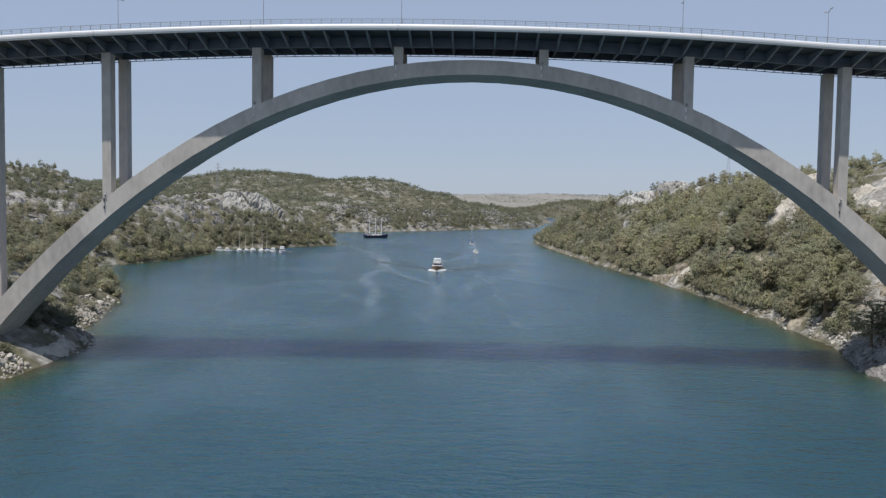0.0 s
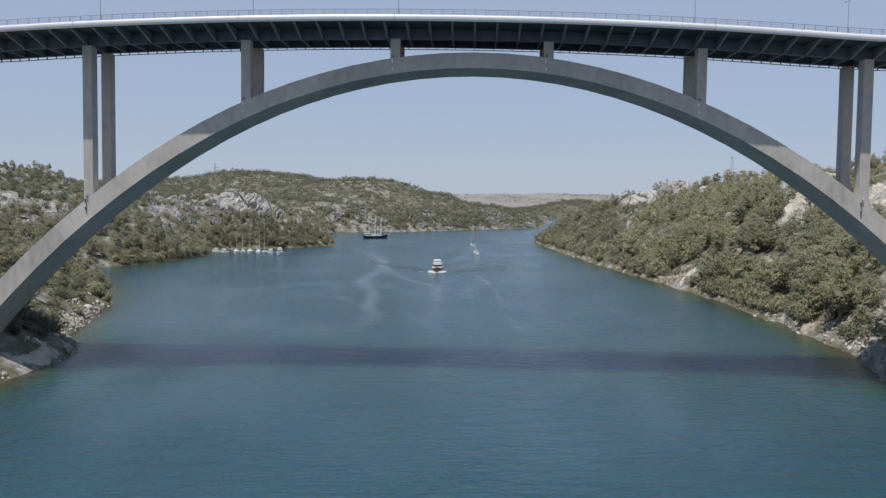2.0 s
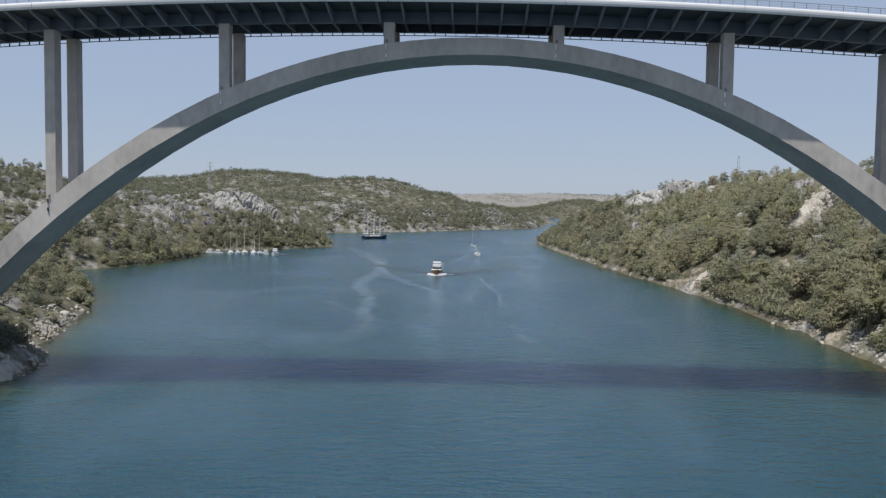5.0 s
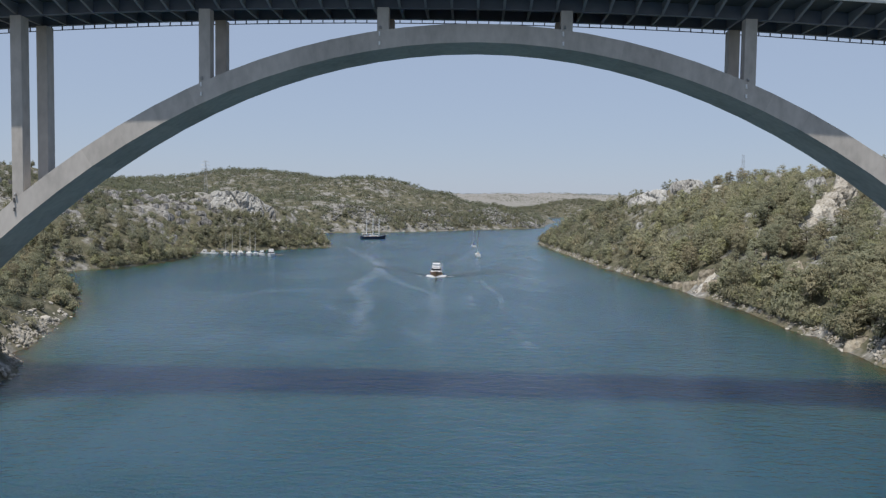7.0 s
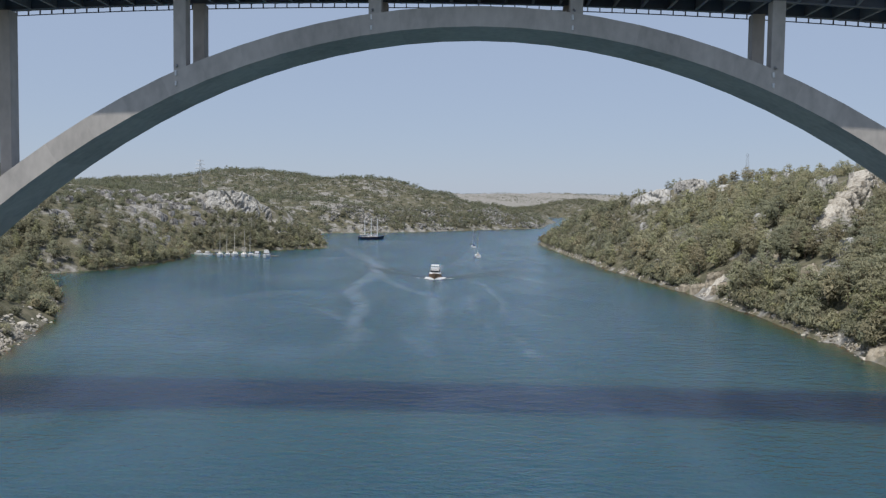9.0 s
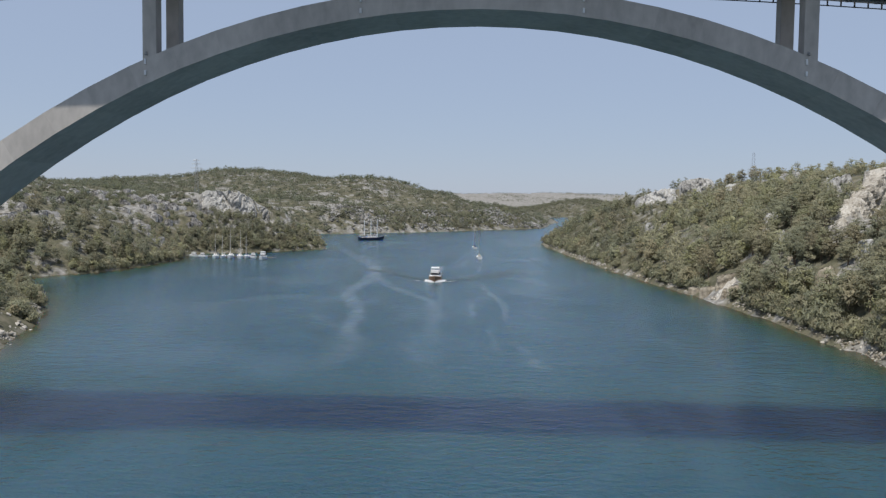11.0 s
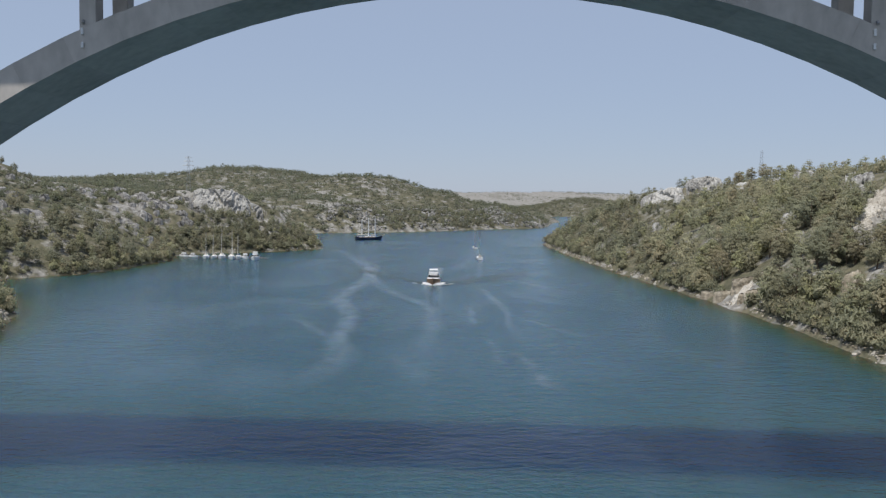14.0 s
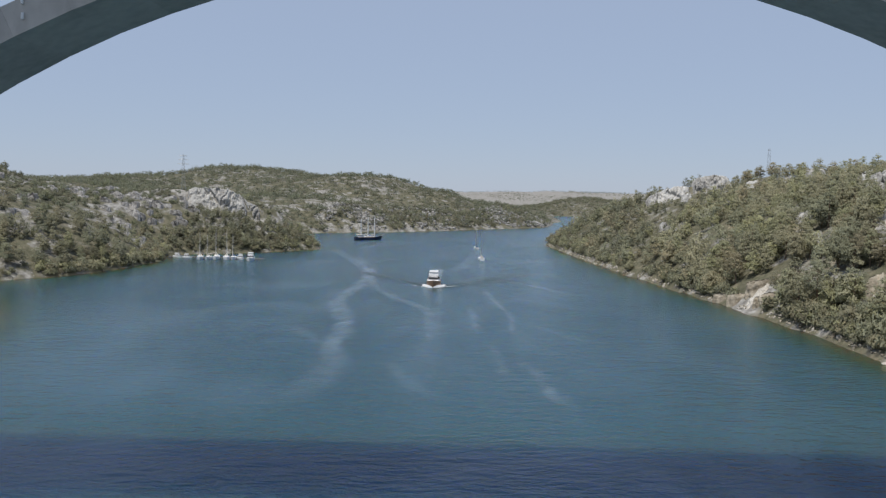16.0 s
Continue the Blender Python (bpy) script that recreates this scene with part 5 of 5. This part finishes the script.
for k in range(4):
    ob = part("mooring_pile", tube(bmesh.new(), (0, 0, -4), (0, 0, 2.4), 0.16), GALVANISED, pontoon)
    ob.location = (-22 + 14 * k, 1.4, 0)
for x, y, a in ((206, 1560, 40), (213, 1575, 50), (199, 1600, 30)):
    sailing_yacht(x, y, a, 12, 15, "distant white sailing yacht moored in the bay", GELCOAT, "yachts in the far bay")


# ---- foam and wake ----
def foam_material(name, colour, most):
    m = bpy.data.materials.new(name)
    m.use_nodes = True
    nt = m.node_tree
    bsdf = nt.nodes["Principled BSDF"]
    bsdf.inputs["Base Color"].default_value, bsdf.inputs["Roughness"].default_value = (*colour, 1), 0.6
    geo, n, fade, k = nt.nodes.new("ShaderNodeNewGeometry"), nt.nodes.new("ShaderNodeTexNoise"), nt.nodes.new("ShaderNodeAttribute"), nt.nodes.new("ShaderNodeMath")
    fade.attribute_name = "fade"
    n.inputs["Scale"].default_value, n.inputs["Detail"].default_value, n.inputs["Distortion"].default_value = 0.3, 6, 0.8
    drift = nt.nodes.new("ShaderNodeMapping")
    drift.inputs["Scale"].default_value = (1, 0.35, 1)
    nt.links.new(geo.outputs["Position"], drift.inputs["Vector"])
    nt.links.new(drift.outputs[0], n.inputs["Vector"])
    r = nt.nodes.new("ShaderNodeValToRGB")
    r.color_ramp.elements[0].position, r.color_ramp.elements[1].position = 0.28, 0.72
    nt.links.new(n.outputs["Fac"], r.inputs[0])
    k.operation = "MULTIPLY"
    nt.links.new(r.outputs[0], k.inputs[0])
    nt.links.new(fade.outputs["Fac"], k.inputs[1])
    j = nt.nodes.new("ShaderNodeMath")
    j.operation = "MULTIPLY"
    nt.links.new(k.outputs[0], j.inputs[0])
    j.inputs[1].default_value = most
    nt.links.new(j.outputs[0], bsdf.inputs["Alpha"])
    return m


FOAM = foam_material("thin_foam", (0.31, 0.38, 0.44), 0.46)
WAKE = foam_material("wake_foam", (0.7, 0.74, 0.76), 1.0)


def streak(points, widths, mat, name, label, seed, strength=1.0, z=0.03):
    """A band of foam along a bent line, with ragged, fading edges."""
    r = np.random.default_rng(seed)
    pts = [Vector((x, y, 0)) for x, y in points]
    line = []
    for i in range(len(pts) - 1):
        p0, p1, p2, p3 = pts[max(i - 1, 0)], pts[i], pts[i + 1], pts[min(i + 2, len(pts) - 1)]
        steps = max(int((p2 - p1).length / 3), 2)
        for k in range(steps):
            t = k / steps
            line.append(0.5 * ((2 * p1) + (p2 - p0) * t + (2 * p0 - 5 * p1 + 4 * p2 - p3) * t * t + (3 * p1 - p0 - 3 * p2 + p3) * t**3))
    line.append(pts[-1])
    co, fade, n = [], [], len(line)
    for i, p in enumerate(line):
        d = (line[min(i + 1, n - 1)] - line[max(i - 1, 0)]).normalized()
        side = Vector((-d.y, d.x, 0))
        s = i / (n - 1)
        w = np.interp(s, np.linspace(0, 1, len(widths)), widths) * (0.7 + 0.6 * value_noise(np.array(s * 19.0 + seed), np.array(0.3)))
        ends = min(s / 0.12, (1 - s) / 0.2, 1.0)
        for j, f in enumerate((0, 0.7, 1.0, 0.7, 0)):
            co.append(p + side * float(w) * (j - 2) / 3.2 + Vector((0, 0, z)))
            fade.append(f * ends * strength)
    polys = np.array([(5 * i + j, 5 * i + j + 1, 5 * i + j + 6, 5 * i + j + 5) for i in range(n - 1) for j in range(4)])
    ob = raw_mesh(name, np.array([tuple(c) for c in co]), polys, mat)
    attribute(ob, "fade", fade)
    return tagged(ob, label, "foam", "foam streaks on the water", "stuff")


FOAM_LABEL = "pale winding foam streak drifting on the water"
NEAR_STREAKS = [
    ([(-53.7, 364), (-45.2, 263), (-45.9, 217), (-44.6, 188), (-37, 156), (-33.8, 130), (-33.2, 113), (-28.9, 89), (-30.5, 72), (-35.5, 54)], (5, 6, 6.5, 6, 6.5, 8.5), 0.9),
    ([(-70, 419), (-42.8, 264), (-29.4, 213), (-19.2, 188), (-14.1, 173), (-11.2, 135), (-11.8, 110), (-9.3, 87)], (6, 6, 5, 5, 5, 4), 0.75),
    ([(2.6, 239), (6.4, 200), (9.9, 169), (9.9, 138), (13.2, 113)], (3, 2.5, 2.5, 2), 0.75),
    ([(-2.6, 190), (-0.6, 161), (0, 131)], (2.5, 2.5), 0.6),
    ([(8.3, 99), (11.6, 87), (13, 72), (15.9, 56)], (2, 3, 4), 0.65),
    ([(-18.3, 96), (-13.8, 80), (-10, 68), (-5.3, 63)], (3.5, 3.5), 0.3),
]
FAR_STREAKS = [
    ([(10.4, 273), (21.8, 254), (32.4, 229), (43, 218)], (4, 4, 3), 0.7),
    ([(-49, 142), (-39.5, 121), (-34.3, 112)], (4, 3), 0.4),
    ([(-78, 479), (-66.5, 560), (-52.4, 611)], (8, 7), 0.6),
    ([(-10.6, 305), (0.4, 435), (4.5, 499)], (7, 9), 0.5),
    ([(-93.2, 475), (-55.2, 331), (-34.8, 271), (-20.8, 247)], (8, 6, 4), 0.6),
    ([(3.2, 117), (5, 100), (5.1, 79)], (2, 2), 0.45),
    ([(15.4, 150), (23.3, 129), (32.7, 120)], (3, 2), 0.35),
    ([(25, 420), (34, 380), (38, 330)], (6, 5), 0.5),
    ([(-12.6, 249), (0.4, 291), (18.1, 338), (42.2, 418)], (3, 5, 6), 0.4),
]
for k, (points, widths, strength) in enumerate(NEAR_STREAKS + FAR_STREAKS):
    streak(points, widths, FOAM, "foam_streak", FOAM_LABEL, k + 1, strength, 0.03 + 0.004 * k)


def ridge(points, width, high, seed):
    """A low swell of water along a straight run, lower and wider towards its end."""
    (x0, y0), (x1, y1) = points
    run = math.hypot(x1 - x0, y1 - y0)
    ux, uy = (x1 - x0) / run, (y1 - y0) / run
    n = int(run / 1.5)
    f = np.linspace(0, 1, n)[:, None]
    across = np.linspace(-1, 1, 13)[None, :]
    swing = 0.8 * (value_noise(f * 9 + seed, f * 0 + 0.4) - 0.5)
    off = (across * (1 + 0.8 * f) + swing) * width
    z = high * (1 - 0.6 * f) * np.minimum(f / 0.05, 1) * np.minimum((1 - f) / 0.3, 1) * (0.5 + 0.5 * np.cos(across * math.pi)) * (0.55 + 0.45 * np.cos(across * 9)) + 0.02
    co = np.stack([x0 + ux * run * f - uy * off, y0 + uy * run * f + ux * off, z + 0 * off], 2).reshape(-1, 3)
    i = np.arange(n * 13).reshape(n, 13)
    quads = np.stack([i[:-1, :-1].ravel(), i[:-1, 1:].ravel(), i[1:, 1:].ravel(), i[1:, :-1].ravel()], 1)
    ob = raw_mesh("bow_swell", co, quads, water.data.materials[0], smooth=True)
    attribute(ob, "depth", np.ones(len(co)))
    tagged(ob, "low dark swell spreading from the motor cruiser", "wave", "swells of the cruiser", "stuff")


ridge([(-14.5, 244), (22, 305)], 2.6, 0.26, 3)
ridge([(-18.5, 244), (-52, 306)], 2.2, 0.4, 5)
ridge([(-13.5, 240), (12, 275)], 1.8, 0.22, 8)
streak([(-16.5, 247), (-16.8, 262), (-18, 330)], (3, 4, 6), WAKE, "wake", "white churned wake behind the motor cruiser", 10, 0.5, 0.06)
bm = bmesh.new()
for s in (-1, 1):
    loft(bm, [[(s * 0.1, -6.6, -0.2), (s * 0.1, -6.4, 0.35), (s * 0.4, -6.3, -0.2)], [(s * 0.9, -5.4, -0.2), (s * 1.3, -5.2, 0.9), (s * 2.0, -5.0, -0.2)],
              [(s * 1.7, -3.0, -0.2), (s * 2.7, -2.6, 0.8), (s * 3.6, -2.2, -0.2)], [(s * 2.1, 0, -0.2), (s * 3.0, 0.3, 0.45), (s * 4.4, 0.6, -0.2)], [(s * 2.2, 3, -0.2), (s * 3.0, 3.3, 0.15), (s * 5, 4, -0.2)]])
for k, pts in enumerate(([(-15.5, 241.5), (-12, 245), (-7, 251)], [(-17.5, 241.5), (-21, 245), (-26, 251)])):
    streak(pts, (1.6, 2.4, 2.0), WAKE, "bow_foam", "white spray thrown aside by the motor cruiser", 60 + k, 0.9, 0.07)
ob = part("bow_wave", bm, WHITE_WATER, None)
ob.location = (-16.5, 249, 0)
ob.scale = (1.2, 1.25, 1.0)
tagged(ob, "white foaming bow wave before the motor cruiser", "foam", kind="stuff")


# ---- power pylons and far house ----
def pylon(x, y, high, turn, heavy=1.0):
    z = float(land(np.array([x]), np.array([y]))[0][0]) - 0.5
    e = thing("power_pylon", x, y, z, "thin grey steel lattice pylon on the ridge", "pylon", "power pylons", turn)
    w0, w1 = high * 0.055, high * 0.014
    corner = lambda f, sx, sy: (sx * (w0 + (w1 - w0) * f), sy * (w0 + (w1 - w0) * f), high * f)
    sides = ((-1, -1), (1, -1), (1, 1), (-1, 1))
    for sx, sy in sides:
        part("leg", tube(bmesh.new(), corner(0, sx, sy), corner(1, sx, sy), 0.11 * heavy, 0.07 * heavy, 4), GALVANISED, e)
    bm = bmesh.new()
    for k in range(9):
        f0, f1 = k / 9, (k + 1) / 9
        for a, b in zip(sides, sides[1:] + sides[:1]):
            tube(bm, corner(f0, *a), corner(f1, *b), 0.05 * heavy, n=4)
            tube(bm, corner(f0, *b), corner(f1, *a), 0.05 * heavy, n=4)
    part("lattice", bm, GALVANISED, e)
    for f, reach in ((0.74, 0.16), (0.86, 0.13), (0.96, 0.1)):
        bm = bmesh.new()
        tube(bm, (-high * reach, 0, high * f), (high * reach, 0, high * f), 0.09 * heavy, n=4)
        tube(bm, (-high * reach, 0, high * f), (0, 0, high * (f + 0.035)), 0.06, n=4)
        tube(bm, (high * reach, 0, high * f), (0, 0, high * (f + 0.035)), 0.06, n=4)
        part("cross_arm", bm, GALVANISED, e)


pylon(-195, 474, 24, 20, 1.0)
pylon(218, 559, 40, 55, 0.36)
pylon(-420, 480, 22, 10)

house = thing("house", 360, 2150, float(land(np.array([360.0]), np.array([2150.0]))[0][0]), "small distant white house with a tiled roof on the ridge", "house")
part("wall", box(bmesh.new(), -7, 7, -5, 5, -1, 5.5), RENDERED, house)
bm = bmesh.new()
loft(bm, [[(-7.6, -5.6, 5.3), (-7.6, 5.6, 5.3), (-7.6, 0, 8)], [(7.6, -5.6, 5.3), (7.6, 5.6, 5.3), (7.6, 0, 8)]])
part("roof", bm, ROOF_TILE, house)
for k in (-4, 0, 4):
    ob = part("window", box(bmesh.new(), -0.6, 0.6, -0.06, 0.06, 0, 1.4), GLASS, house)
    ob.location = (k, -5.04, 2.2)
